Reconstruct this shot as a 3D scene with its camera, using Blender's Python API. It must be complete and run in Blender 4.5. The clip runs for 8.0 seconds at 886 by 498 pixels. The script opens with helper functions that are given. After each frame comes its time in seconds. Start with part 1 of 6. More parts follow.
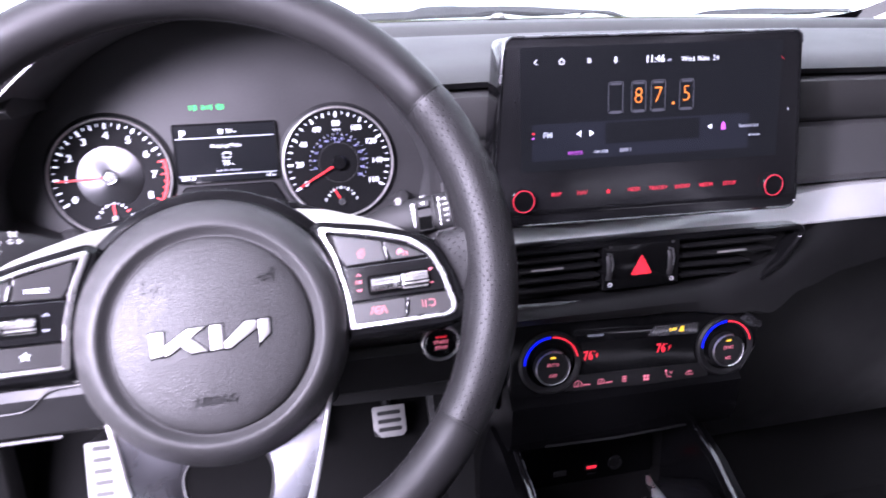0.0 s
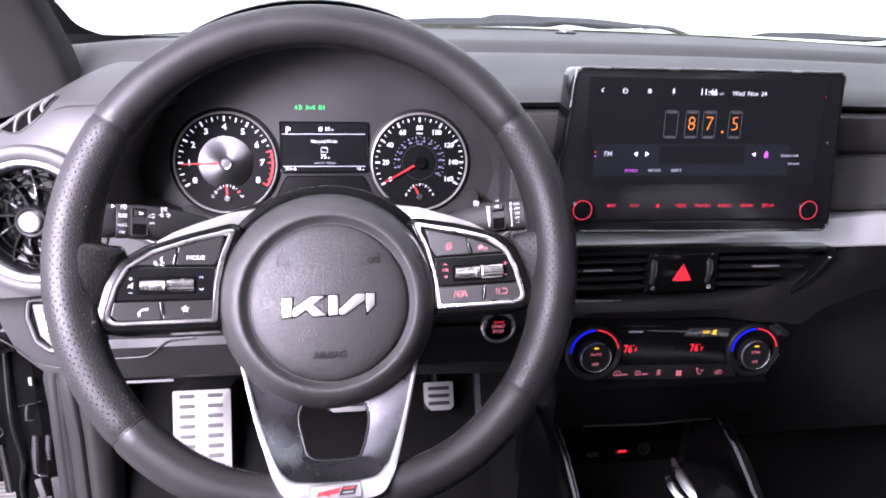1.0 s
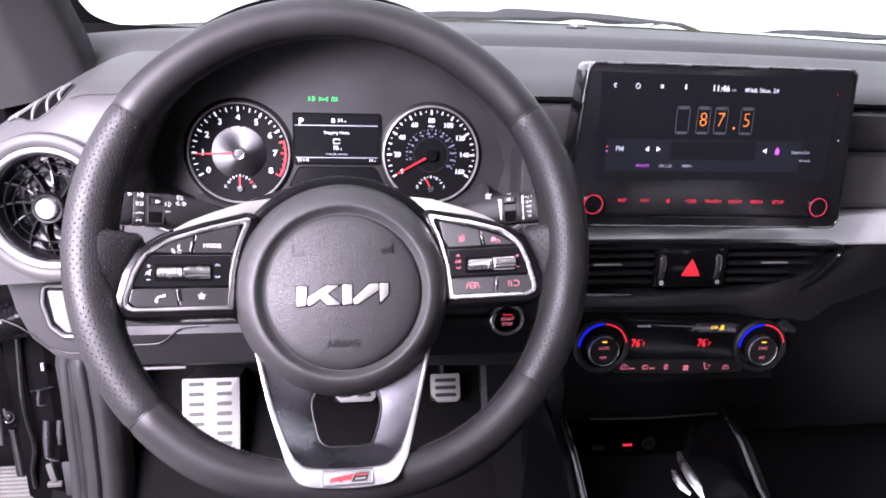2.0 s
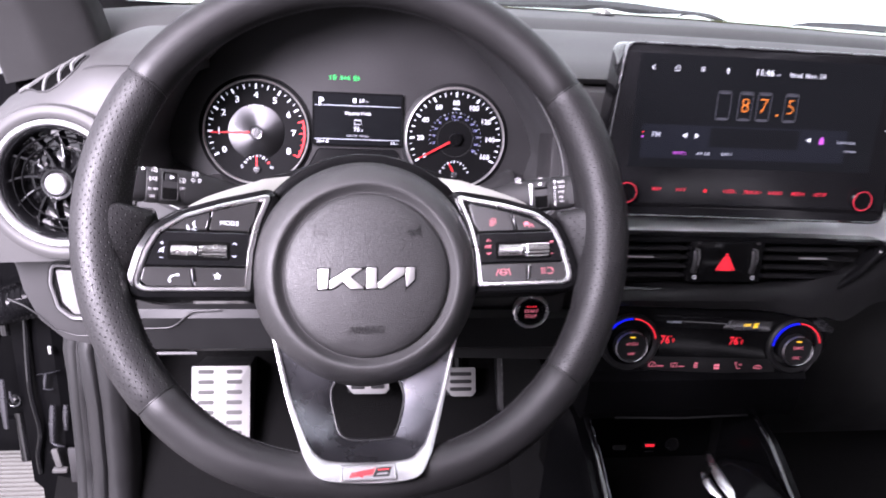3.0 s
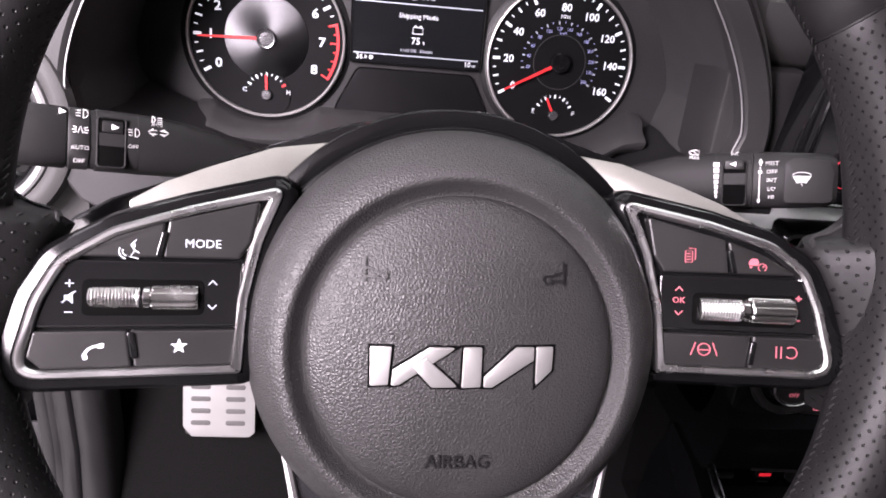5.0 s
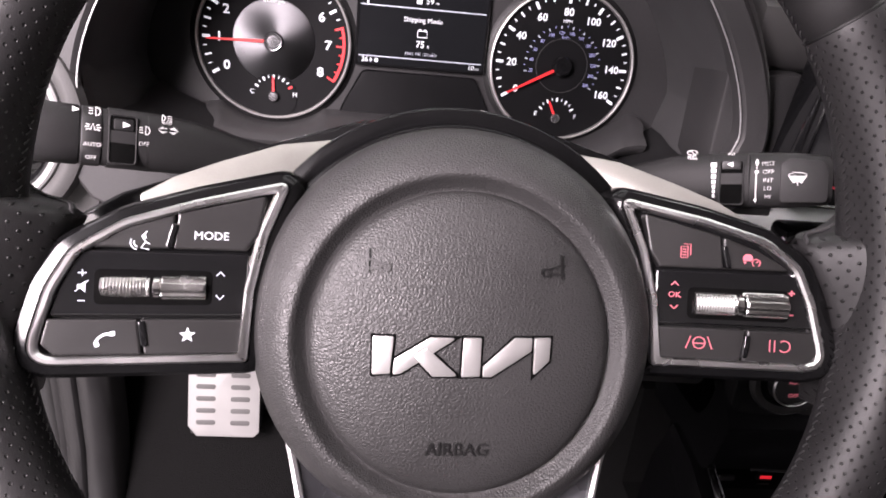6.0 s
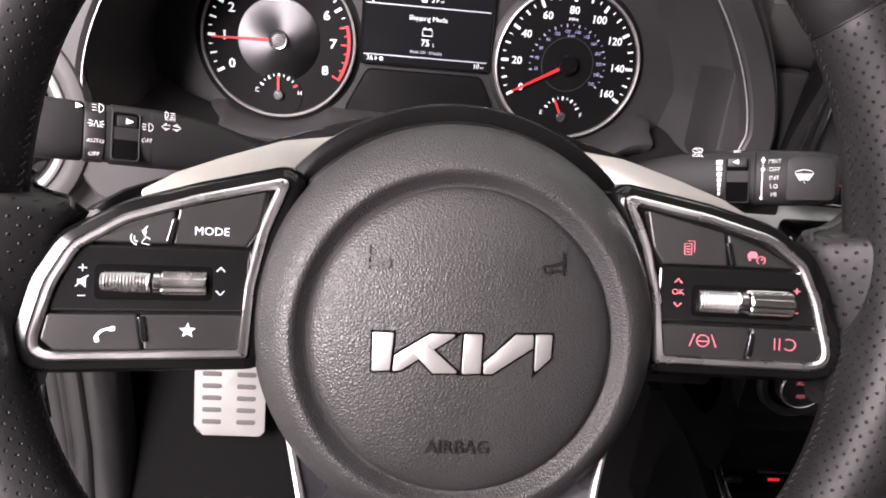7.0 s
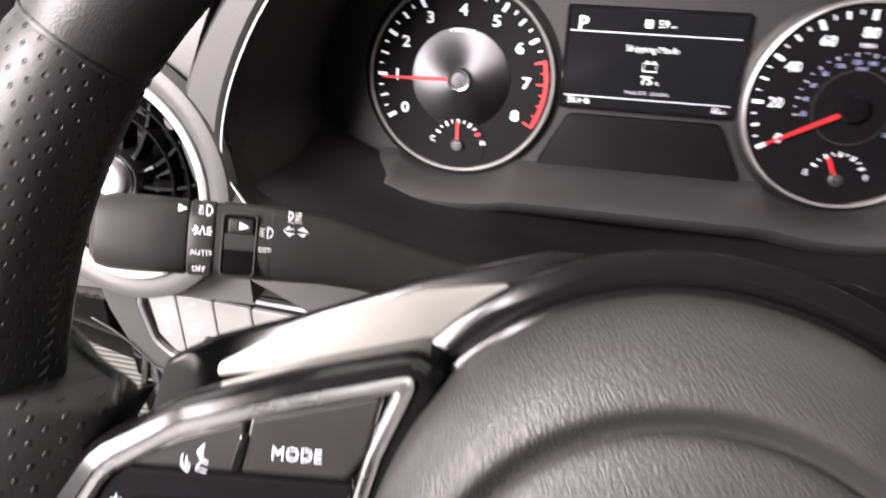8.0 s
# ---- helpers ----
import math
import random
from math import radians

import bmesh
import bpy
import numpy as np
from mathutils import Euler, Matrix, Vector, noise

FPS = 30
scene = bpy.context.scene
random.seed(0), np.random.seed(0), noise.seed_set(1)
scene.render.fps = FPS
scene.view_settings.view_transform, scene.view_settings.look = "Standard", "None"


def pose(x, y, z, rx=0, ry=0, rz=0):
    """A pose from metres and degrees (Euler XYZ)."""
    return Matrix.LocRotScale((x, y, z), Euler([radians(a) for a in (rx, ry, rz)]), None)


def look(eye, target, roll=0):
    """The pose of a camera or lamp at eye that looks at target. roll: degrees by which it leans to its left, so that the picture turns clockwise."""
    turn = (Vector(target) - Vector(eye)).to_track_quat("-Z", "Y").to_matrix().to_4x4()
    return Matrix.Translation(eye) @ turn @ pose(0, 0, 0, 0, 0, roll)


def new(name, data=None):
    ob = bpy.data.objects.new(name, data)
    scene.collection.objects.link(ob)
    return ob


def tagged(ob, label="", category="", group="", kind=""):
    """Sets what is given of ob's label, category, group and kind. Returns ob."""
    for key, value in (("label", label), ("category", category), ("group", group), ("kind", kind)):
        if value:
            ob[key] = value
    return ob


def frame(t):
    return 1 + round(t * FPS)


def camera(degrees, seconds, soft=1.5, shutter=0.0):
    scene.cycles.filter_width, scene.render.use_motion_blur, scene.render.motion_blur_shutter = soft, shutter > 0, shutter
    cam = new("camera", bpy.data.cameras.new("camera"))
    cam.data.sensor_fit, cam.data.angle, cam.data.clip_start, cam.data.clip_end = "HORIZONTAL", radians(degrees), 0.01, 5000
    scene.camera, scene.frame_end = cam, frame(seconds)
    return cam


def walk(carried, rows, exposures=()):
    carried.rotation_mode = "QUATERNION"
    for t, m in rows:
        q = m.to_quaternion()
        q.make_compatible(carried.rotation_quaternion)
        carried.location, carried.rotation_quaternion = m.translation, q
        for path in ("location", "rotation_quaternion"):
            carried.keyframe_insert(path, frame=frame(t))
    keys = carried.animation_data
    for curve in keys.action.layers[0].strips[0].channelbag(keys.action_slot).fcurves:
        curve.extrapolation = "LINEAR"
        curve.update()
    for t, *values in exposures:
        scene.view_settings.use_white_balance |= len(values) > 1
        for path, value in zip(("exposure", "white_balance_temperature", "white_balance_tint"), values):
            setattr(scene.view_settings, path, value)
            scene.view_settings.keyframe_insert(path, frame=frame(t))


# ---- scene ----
cam = camera(64.55, 8.0, 1.8, 0.35)
PATH = [
    (0, (0.0494, -0.3870, 0.8553), (0.2578, 0.5440, 0.5557), -1.52),
    (0.5, (0.0208, -0.4456, 0.8762), (0.1645, 0.4907, 0.5559), -0.07),
    (1, (0.0050, -0.4682, 0.8885), (0.1570, 0.4688, 0.5740), 1.69),
    (1.5, (-0.0009, -0.4735, 0.8888), (0.1463, 0.4618, 0.5670), 2.04),
    (2.8, (-0.0060, -0.4655, 0.8795), (0.1335, 0.4697, 0.5560), 3.05),
    (3, (-0.0129, -0.4453, 0.8694), (0.1209, 0.4894, 0.5402), 3.42),
    (3.5, (-0.0333, -0.3227, 0.8464), (0.0645, 0.6035, 0.4823), 5.10),
    (4, (-0.0415, -0.2434, 0.8506), (0.0381, 0.6563, 0.4214), 5.85),
    (4.5, (-0.0391, -0.2125, 0.8466), (0.0521, 0.6708, 0.3867), 5.97),
    (5, (-0.0382, -0.2001, 0.8439), (0.0793, 0.6758, 0.3758), 6.44),
    (6.5, (-0.0362, -0.2121, 0.8422), (0.0708, 0.6706, 0.3846), 6.54),
    (7, (-0.0344, -0.2088, 0.8408), (0.0639, 0.6740, 0.3815), 6.28),
    (7.5, (-0.0336, -0.1708, 0.8437), (-0.0332, 0.7076, 0.3657), 4.36),
    (8, (-0.0341, -0.0855, 0.8478), (-0.2159, 0.7638, 0.3521), 0.83),
]
walk(cam, [(t, look(eye, target, roll)) for t, eye, target, roll in PATH],
     [(0, 0.6, 5650, 30), (0.5, 0.3, 5750, 29), (1.5, 0.15, 5950, 28), (3.0, 0.12, 6000, 26), (3.5, -0.25, 6100, 23), (4.0, -0.45, 6200, 24), (4.5, -0.4, 6300, 24), (7, -0.35, 6700, 18), (8, -0.1, 6700, 14)])

# ---- light: a bright white studio outside the car, seen through the glass and the open driver's door ----
world = bpy.data.worlds.new("studio")
scene.world = world
world.use_nodes = True
world.node_tree.nodes["Background"].inputs[0].default_value = (1.0, 0.985, 0.99, 1)
world.node_tree.nodes["Background"].inputs[1].default_value = 3.3


def area_lamp(name, eye, target, sx, sy, watts, colour=(1, 1, 1)):
    data = bpy.data.lights.new(name, "AREA")
    data.shape, data.size, data.size_y, data.energy, data.color = "RECTANGLE", sx, sy, watts, colour
    ob = new(name, data)
    ob.matrix_world = look(eye, target)
    return ob


area_lamp("door_opening_light", (-0.62, -0.76, 1.26), (0.0, 0.04, 0.70), 0.6, 0.5, 118.0, (1.0, 0.93, 0.945))


# ---- materials ----
def material(name):
    m = bpy.data.materials.new(name)
    m.use_nodes = True
    nt = m.node_tree
    return m, nt, nt.nodes["Principled BSDF"]


def node(nt, kind, **values):
    n = nt.nodes.new(kind)
    for key, value in values.items():
        n.inputs[key].default_value = value
    return n


def surface(name, colour, rough, metal=0.0, var=0.15, vscale=30.0, bump=0.0, bscale=900.0, cells=False, coat=0.0,
            rvar=0.08, depth=0.0004, spec=0.5):
    """Colour with large and small variation, rough gloss and a fine relief."""
    m, nt, bsdf = material(name)
    link = nt.links.new
    co = nt.nodes.new("ShaderNodeTexCoord")
    big = node(nt, "ShaderNodeTexNoise", Scale=vscale, Detail=4.0)
    fine = node(nt, "ShaderNodeTexNoise", Scale=bscale * 0.6, Detail=2.0)
    link(co.outputs["Object"], big.inputs["Vector"])
    link(co.outputs["Object"], fine.inputs["Vector"])
    both = nt.nodes.new("ShaderNodeMix")
    both.inputs[0].default_value = 0.4
    link(big.outputs[0], both.inputs[2])
    link(fine.outputs[0], both.inputs[3])
    ramp = nt.nodes.new("ShaderNodeMapRange")
    ramp.inputs["From Min"].default_value, ramp.inputs["From Max"].default_value = 0.3, 0.7
    ramp.inputs["To Min"].default_value, ramp.inputs["To Max"].default_value = 1 - var, 1 + var
    link(both.outputs[0], ramp.inputs["Value"])
    tint = nt.nodes.new("ShaderNodeVectorMath")
    tint.operation = "SCALE"
    tint.inputs[0].default_value = colour
    link(ramp.outputs[0], tint.inputs["Scale"])
    link(tint.outputs[0], bsdf.inputs["Base Color"])
    rr = nt.nodes.new("ShaderNodeMapRange")
    rr.inputs["From Min"].default_value, rr.inputs["From Max"].default_value = 0.3, 0.7
    rr.inputs["To Min"].default_value, rr.inputs["To Max"].default_value = max(0.02, rough - rvar), min(1, rough + rvar)
    link(big.outputs[0], rr.inputs["Value"])
    link(rr.outputs[0], bsdf.inputs["Roughness"])
    bsdf.inputs["Metallic"].default_value = metal
    bsdf.inputs["Coat Weight"].default_value = coat
    bsdf.inputs["Specular IOR Level"].default_value = spec
    if bump:
        b = nt.nodes.new("ShaderNodeBump")
        b.inputs["Strength"].default_value, b.inputs["Distance"].default_value = bump, depth
        if cells:
            v = node(nt, "ShaderNodeTexVoronoi", Scale=bscale)
            v.feature = "DISTANCE_TO_EDGE" if cells == "creased" else "SMOOTH_F1"
            warp = node(nt, "ShaderNodeTexNoise", Scale=bscale * 0.7)
            add = nt.nodes.new("ShaderNodeVectorMath")
            add.operation = "MULTIPLY_ADD"
            add.inputs[1].default_value = (0.8 / bscale,) * 3
            link(co.outputs["Object"], warp.inputs["Vector"])
            link(warp.outputs["Color"], add.inputs[0])
            link(co.outputs["Object"], add.inputs[2])
            link(add.outputs[0], v.inputs["Vector"])
            inv = nt.nodes.new("ShaderNodeMath")
            inv.operation = "MULTIPLY"
            inv.inputs[1].default_value = 3.2 if cells == "creased" else -1.0
            inv.use_clamp = cells == "creased"
            link(v.outputs["Distance"], inv.inputs[0])
            link(inv.outputs[0], b.inputs["Height"])
        else:
            link(fine.outputs[0], b.inputs["Height"])
        link(b.outputs[0], bsdf.inputs["Normal"])
    return m


def glow(name, colour, strength, rough=0.5):
    """A lit mark: backlit lettering or a display's pixel."""
    m, nt, bsdf = material(name)
    bsdf.inputs["Base Color"].default_value = (*[c * 0.5 for c in colour], 1)
    bsdf.inputs["Emission Color"].default_value = (*colour, 1)
    bsdf.inputs["Emission Strength"].default_value = strength
    bsdf.inputs["Roughness"].default_value = rough
    return m


def perforated(name, colour):
    """Leather with rows of small punched holes; the UV map is in millimetres."""
    m = surface(name, colour, 0.47, var=0.12, vscale=25, bump=0.2, bscale=1500, cells="creased", depth=0.0002, spec=0.36)
    nt = m.node_tree
    link = nt.links.new
    uv = nt.nodes.new("ShaderNodeTexCoord")
    best = None
    for shift in (0.0, 0.5):
        p = nt.nodes.new("ShaderNodeVectorMath")
        p.operation = "MULTIPLY_ADD"
        p.inputs[1].default_value, p.inputs[2].default_value = (1 / 6.0, 1 / 5.0, 0), (shift, shift, 0)
        link(uv.outputs["UV"], p.inputs[0])
        fr = nt.nodes.new("ShaderNodeVectorMath")
        fr.operation = "FRACTION"
        link(p.outputs[0], fr.inputs[0])
        away = nt.nodes.new("ShaderNodeVectorMath")
        away.operation = "SUBTRACT"
        away.inputs[1].default_value = (0.5, 0.5, 0)
        link(fr.outputs[0], away.inputs[0])
        size = nt.nodes.new("ShaderNodeVectorMath")
        size.operation = "LENGTH"
        link(away.outputs[0], size.inputs[0])
        if best is None:
            best = size.outputs["Value"]
        else:
            least = nt.nodes.new("ShaderNodeMath")
            least.operation = "MINIMUM"
            link(best, least.inputs[0])
            link(size.outputs["Value"], least.inputs[1])
            best = least.outputs[0]
    hole = nt.nodes.new("ShaderNodeMapRange")
    hole.inputs["From Min"].default_value, hole.inputs["From Max"].default_value = 0.05, 0.115
    link(best, hole.inputs["Value"])
    bsdf = nt.nodes["Principled BSDF"]
    old = bsdf.inputs["Base Color"].links[0].from_socket
    mix = nt.nodes.new("ShaderNodeMix")
    mix.data_type = "RGBA"
    mix.inputs[6].default_value = (0.004, 0.004, 0.004, 1)
    link(hole.outputs[0], mix.inputs[0])
    link(old, mix.inputs[7])
    link(mix.outputs[2], bsdf.inputs["Base Color"])
    pit = nt.nodes.new("ShaderNodeBump")
    pit.inputs["Strength"].default_value, pit.inputs["Distance"].default_value = 0.9, 0.0006
    link(hole.outputs[0], pit.inputs["Height"])
    link(bsdf.inputs["Normal"].links[0].from_socket, pit.inputs["Normal"])
    link(pit.outputs[0], bsdf.inputs["Normal"])
    return m


LEATHER = surface("black_leather", (0.0125, 0.0121, 0.0124), 0.47, var=0.15, vscale=22, bump=0.2, bscale=1500, cells="creased", depth=0.0002, spec=0.36)
GRIP = perforated("perforated_leather", (0.0135, 0.013, 0.0134))
PAD = surface("grained_airbag_vinyl", (0.024, 0.0235, 0.0235), 0.5, var=0.10, vscale=25, bump=0.32, bscale=720, cells="creased", depth=0.0005)
SOFT = surface("dark_soft_plastic", (0.021, 0.0205, 0.021), 0.55, var=0.15, vscale=18, bump=0.3, bscale=1500, depth=0.0002)
DASH = surface("grained_dash_plastic", (0.041, 0.0403, 0.0398), 0.58, var=0.06, vscale=14, rvar=0.03, bump=0.45, bscale=1100, cells=True, depth=0.0002)
DASHGREY = surface("grey_dash_plastic", (0.030, 0.0293, 0.030), 0.55, var=0.12, vscale=12, bump=0.35, bscale=1200, depth=0.0002)
# dash grey lightened to make up for light that misses the middle panel
LITGREY = surface("brightened_panel_plastic", (0.070, 0.069, 0.070), 0.55, var=0.06, vscale=10, bump=0.3, bscale=1200, depth=0.0002)
HOODGREY = surface("hood_lining_plastic", (0.042, 0.0415, 0.0425), 0.55, var=0.08, vscale=16, bump=0.25, bscale=1500, depth=0.0002)
MATTE = surface("matte_black_plastic", (0.008, 0.008, 0.0083), 0.5, var=0.2, vscale=20, bump=0.15, bscale=1600, depth=0.0002, spec=0.32)
GLOSS = surface("gloss_black_plastic", (0.006, 0.006, 0.0065), 0.08, var=0.3, vscale=20, coat=0.4, rvar=0.04)
PIANO = surface("piano_black_plastic", (0.005, 0.005, 0.0053), 0.15, var=0.2, vscale=20, rvar=0.04, spec=0.25)
GLASSBLACK = surface("black_display_glass", (0.012, 0.012, 0.0132), 0.16, var=0.2, vscale=15, rvar=0.04)
CHROME = surface("satin_chrome", (0.74, 0.73, 0.73), 0.29, 1.0, var=0.06, vscale=40, rvar=0.06)
# silver of the sensor dome and of the painted spoke reflection
SATIN = surface("dome_and_reflection_silver", (0.33, 0.327, 0.30), 0.36, 0.6, var=0.08, vscale=30, bump=0.08, bscale=2500, rvar=0.06, depth=0.0001)
STRIP = surface("silver_ring_and_highlight", (0.50, 0.50, 0.50), 0.40, 0.6, var=0.1, vscale=25, bump=0.1, bscale=2500, depth=0.0001)
SPOKE = surface("dark_satin_metal", (0.11, 0.11, 0.12), 0.27, 0.9, var=0.08, vscale=30, rvar=0.06)
ALU = surface("brushed_aluminium", (0.28, 0.275, 0.268), 0.5, 0.15, var=0.08, vscale=40, bump=0.15, bscale=2000, depth=0.0001)
RUBBER = surface("black_rubber", (0.012, 0.012, 0.012), 0.7, var=0.2, vscale=40, bump=0.3, bscale=900)
CARPET = surface("black_carpet", (0.0042, 0.0041, 0.0041), 0.97, spec=0.15, var=0.4, vscale=120, bump=1.0, bscale=1500, depth=0.002)
MAT = surface("black_floor_mat", (0.014, 0.014, 0.014), 0.85, var=0.3, vscale=60, bump=0.8, bscale=900, depth=0.001)
# wiper black raised to grey to hold the haze of the bright glass
HAZED = surface("hazed_wiper_plastic", (0.055, 0.055, 0.057), 0.6, var=0.2, vscale=14, bump=0.2, bscale=900, depth=0.0004)
PAINT = surface("black_car_paint", (0.003, 0.003, 0.0033), 0.2, var=0.2, vscale=10, rvar=0.04, spec=0.03)
KEYBLACK = surface("black_key_plastic", (0.015, 0.0145, 0.0145), 0.38, var=0.1, vscale=40, rvar=0.04)
KICK = surface("grained_sill_plastic", (0.013, 0.0127, 0.013), 0.36, var=0.1, vscale=20, bump=0.25, bscale=1500, depth=0.0002)
TRIMGREY = surface("grey_pillar_fabric", (0.024, 0.0236, 0.0236), 0.8, var=0.1, vscale=40, bump=0.4, bscale=1600, depth=0.0003)
LINER = surface("light_headliner_fabric", (0.42, 0.41, 0.40), 0.9, var=0.06, vscale=30, bump=0.4, bscale=1400, depth=0.0004)
LENSBLACK = surface("smoked_lens_black", (0.024, 0.0235, 0.0243), 0.45, var=0.15, vscale=20, rvar=0.05, spec=0.3)
LEDGE = surface("satin_ledge_plastic", (0.035, 0.0345, 0.035), 0.42, var=0.08, vscale=20, rvar=0.04, bump=0.15, bscale=1600, depth=0.0002)
FACE = surface("gauge_face_black", (0.005, 0.005, 0.0055), 0.6, var=0.15, vscale=60, spec=0.08)
GREENEDGE = surface("green_glass_edge", (0.10, 0.115, 0.05), 0.3, var=0.1)
EMBLEM = surface("satin_emblem_metal", (0.56, 0.55, 0.54), 0.38, 0.75, var=0.04, vscale=60, rvar=0.05)
# brighter copy of the silver trim, for the strip the lamp hardly reaches
LITSTRIP = surface("brightened_silver_strip", (0.66, 0.66, 0.66), 0.36, 0.35, var=0.06, vscale=25, bump=0.08, bscale=2500, depth=0.0001)
USILVER = surface("satin_spoke_silver", (0.50, 0.495, 0.495), 0.36, 0.9, var=0.06, vscale=40, rvar=0.05)
EDGE = surface("dark_bright_edge", (0.30, 0.30, 0.31), 0.25, 0.9, var=0.08, vscale=40)
DISC = surface("brushed_gauge_disc", (0.075, 0.075, 0.078), 0.3, 1.0, var=0.06, vscale=60, rvar=0.03)
DISC.node_tree.nodes["Principled BSDF"].inputs["Anisotropic"].default_value = 0.9
turned = DISC.node_tree.nodes.new("ShaderNodeTangent")
turned.direction_type, turned.axis = "RADIAL", "Z"
DISC.node_tree.links.new(turned.outputs[0], DISC.node_tree.nodes["Principled BSDF"].inputs["Tangent"])
KNOBSILVER = surface("satin_knob_metal", (0.30, 0.295, 0.30), 0.4, 0.6, var=0.06, vscale=60, rvar=0.05)
KEYSILVER = surface("silver_switch_paint", (0.20, 0.197, 0.195), 0.42, 0.25, var=0.04, vscale=50, rvar=0.04)
SLOTGREY = surface("grey_rubber_stud", (0.075, 0.073, 0.071), 0.7, var=0.15, vscale=80, bump=0.2)
PRINT = surface("white_print", (0.75, 0.75, 0.75), 0.5, var=0.03, vscale=60)
STALKPRINT = surface("pale_grey_print", (0.8, 0.8, 0.8), 0.5, var=0.05, vscale=60)
ROLLER = surface("ribbed_roller_metal", (0.66, 0.65, 0.64), 0.24, 1.0, var=0.06, vscale=60)
DARKPRINT = surface("black_print_and_emboss_shade", (0.006, 0.006, 0.006), 0.5, var=0.1)
HOLE = surface("dull_black_recess", (0.004, 0.004, 0.004), 0.95, spec=0.0)
STALK = surface("grained_stalk_plastic", (0.016, 0.0157, 0.016), 0.55, var=0.12, vscale=30, bump=0.2, bscale=1500, depth=0.0002, spec=0.22)
CONCRETE = surface("pale_floor_tile", (0.42, 0.41, 0.395), 0.5, var=0.1, vscale=6, bump=0.2, bscale=300)
# tile colour lowered to hold the shade beside the car
RIBTILE = surface("shaded_ribbed_plastic", (0.17, 0.165, 0.15), 0.55, var=0.12, vscale=8, bump=0.2, bscale=300)
WHITE = glow("white_backlight", (0.92, 0.94, 1.0), 1.0)
DIMWHITE = glow("dim_white_backlight", (0.7, 0.74, 0.85), 0.28)
BLUE = glow("blue_backlight", (0.52, 0.54, 0.95), 0.45)
RED = glow("red_backlight", (1.0, 0.03, 0.045), 0.9)
DIMRED = glow("dim_red_backlight", (0.85, 0.04, 0.07), 0.55)
PINK = glow("pink_backlight", (1.0, 0.24, 0.3), 0.5)
NEEDLE = glow("red_needle", (1.0, 0.035, 0.04), 0.7)
GREEN = glow("green_telltale", (0.0, 0.75, 0.13), 0.9)
ORANGE = glow("orange_tube_digit", (1.0, 0.27, 0.03), 0.95)
AMBER = glow("amber_telltale", (1.0, 0.62, 0.02), 1.0)
VIOLET = glow("violet_display", (0.62, 0.12, 0.72), 0.8)
ARCBLUE = glow("blue_arc_light", (0.01, 0.015, 0.95), 0.9)
LCD = glow("display_background", (0.0088, 0.0092, 0.0105), 1.0, 0.16)
LCDBAND = glow("display_band", (0.0135, 0.0145, 0.019), 1.0, 0.16)
TUBE = glow("display_tube_outline", (0.05, 0.05, 0.06), 1.0)


def glass(name):
    m, nt, bsdf = material(name)
    bsdf.inputs["Base Color"].default_value = (0.93, 1.0, 0.95, 1)
    bsdf.inputs["Roughness"].default_value = 0.0
    bsdf.inputs["IOR"].default_value = 1.45
    bsdf.inputs["Transmission Weight"].default_value = 1.0
    return m


GLASS = glass("windscreen_glass")


# ---- mesh tools: all in millimetres; part() turns them into metres ----
def part(name, bm, mat, parent=None, label="", smooth=True):
    bmesh.ops.recalc_face_normals(bm, faces=bm.faces)
    for v in bm.verts:
        v.co *= 0.001
    me = bpy.data.meshes.new(name)
    if smooth:
        for fc in bm.faces:
            fc.smooth = True
        for e in bm.edges:
            if len(e.link_faces) == 2 and e.calc_face_angle(0) > radians(38):
                e.smooth = False
    bm.to_mesh(me)
    bm.free()
    me.materials.append(mat)
    ob = new(name, me)
    ob.parent = parent
    if label:
        ob["label"] = label
    return ob


def thing(name, m, label, category, group="", kind=""):
    ob = new(name)
    ob.empty_display_size = 0.02
    ob.matrix_world = m
    return tagged(ob, label, category, group, kind)


def plane_at(o, tilt=0.0, yaw=0.0, roll=0.0):
    """A frame on a face that looks at the driver: x right, y up the face, z out of it. tilt: its top leans ahead."""
    a, b, r = radians(tilt), radians(yaw), radians(roll)
    x = Vector((math.cos(b), math.sin(b), 0))
    ahead = Vector((-math.sin(b), math.cos(b), 0))
    u = Vector((0, 0, math.cos(a))) + math.sin(a) * ahead
    x2, u2 = math.cos(r) * x + math.sin(r) * u, math.cos(r) * u - math.sin(r) * x
    n = x2.cross(u2)
    m = Matrix((x2, u2, n)).transposed().to_4x4()
    m.translation = o
    return m


def rounded(pts, r, n=5):
    """A polygon with its corners rounded by r (one radius, or one for each corner)."""
    out, count = [], len(pts)
    for i, p in enumerate(pts):
        p = Vector(p)
        a, b = Vector(pts[i - 1]) - p, Vector(pts[(i + 1) % count]) - p
        rad = r[i] if isinstance(r, (list, tuple)) else r
        if rad <= 0.01:
            out.append(p)
            continue
        half = a.angle(b) / 2
        cut = min(rad / math.tan(half), 0.49 * a.length, 0.49 * b.length)
        s, e = p + a.normalized() * cut, p + b.normalized() * cut
        for k in range(n + 1):
            t = k / n
            out.append(s * (1 - t) ** 2 + p * 2 * t * (1 - t) + e * t * t)
    return [(q.x, q.y) for q in out]


def rect(w, h, x=0, y=0, r=0.0):
    pts = [(x - w / 2, y - h / 2), (x + w / 2, y - h / 2), (x + w / 2, y + h / 2), (x - w / 2, y + h / 2)]
    return rounded(pts, r) if r else pts


def circle(r, x=0, y=0, n=48):
    return [(x + r * math.cos(2 * math.pi * k / n), y + r * math.sin(2 * math.pi * k / n)) for k in range(n)]


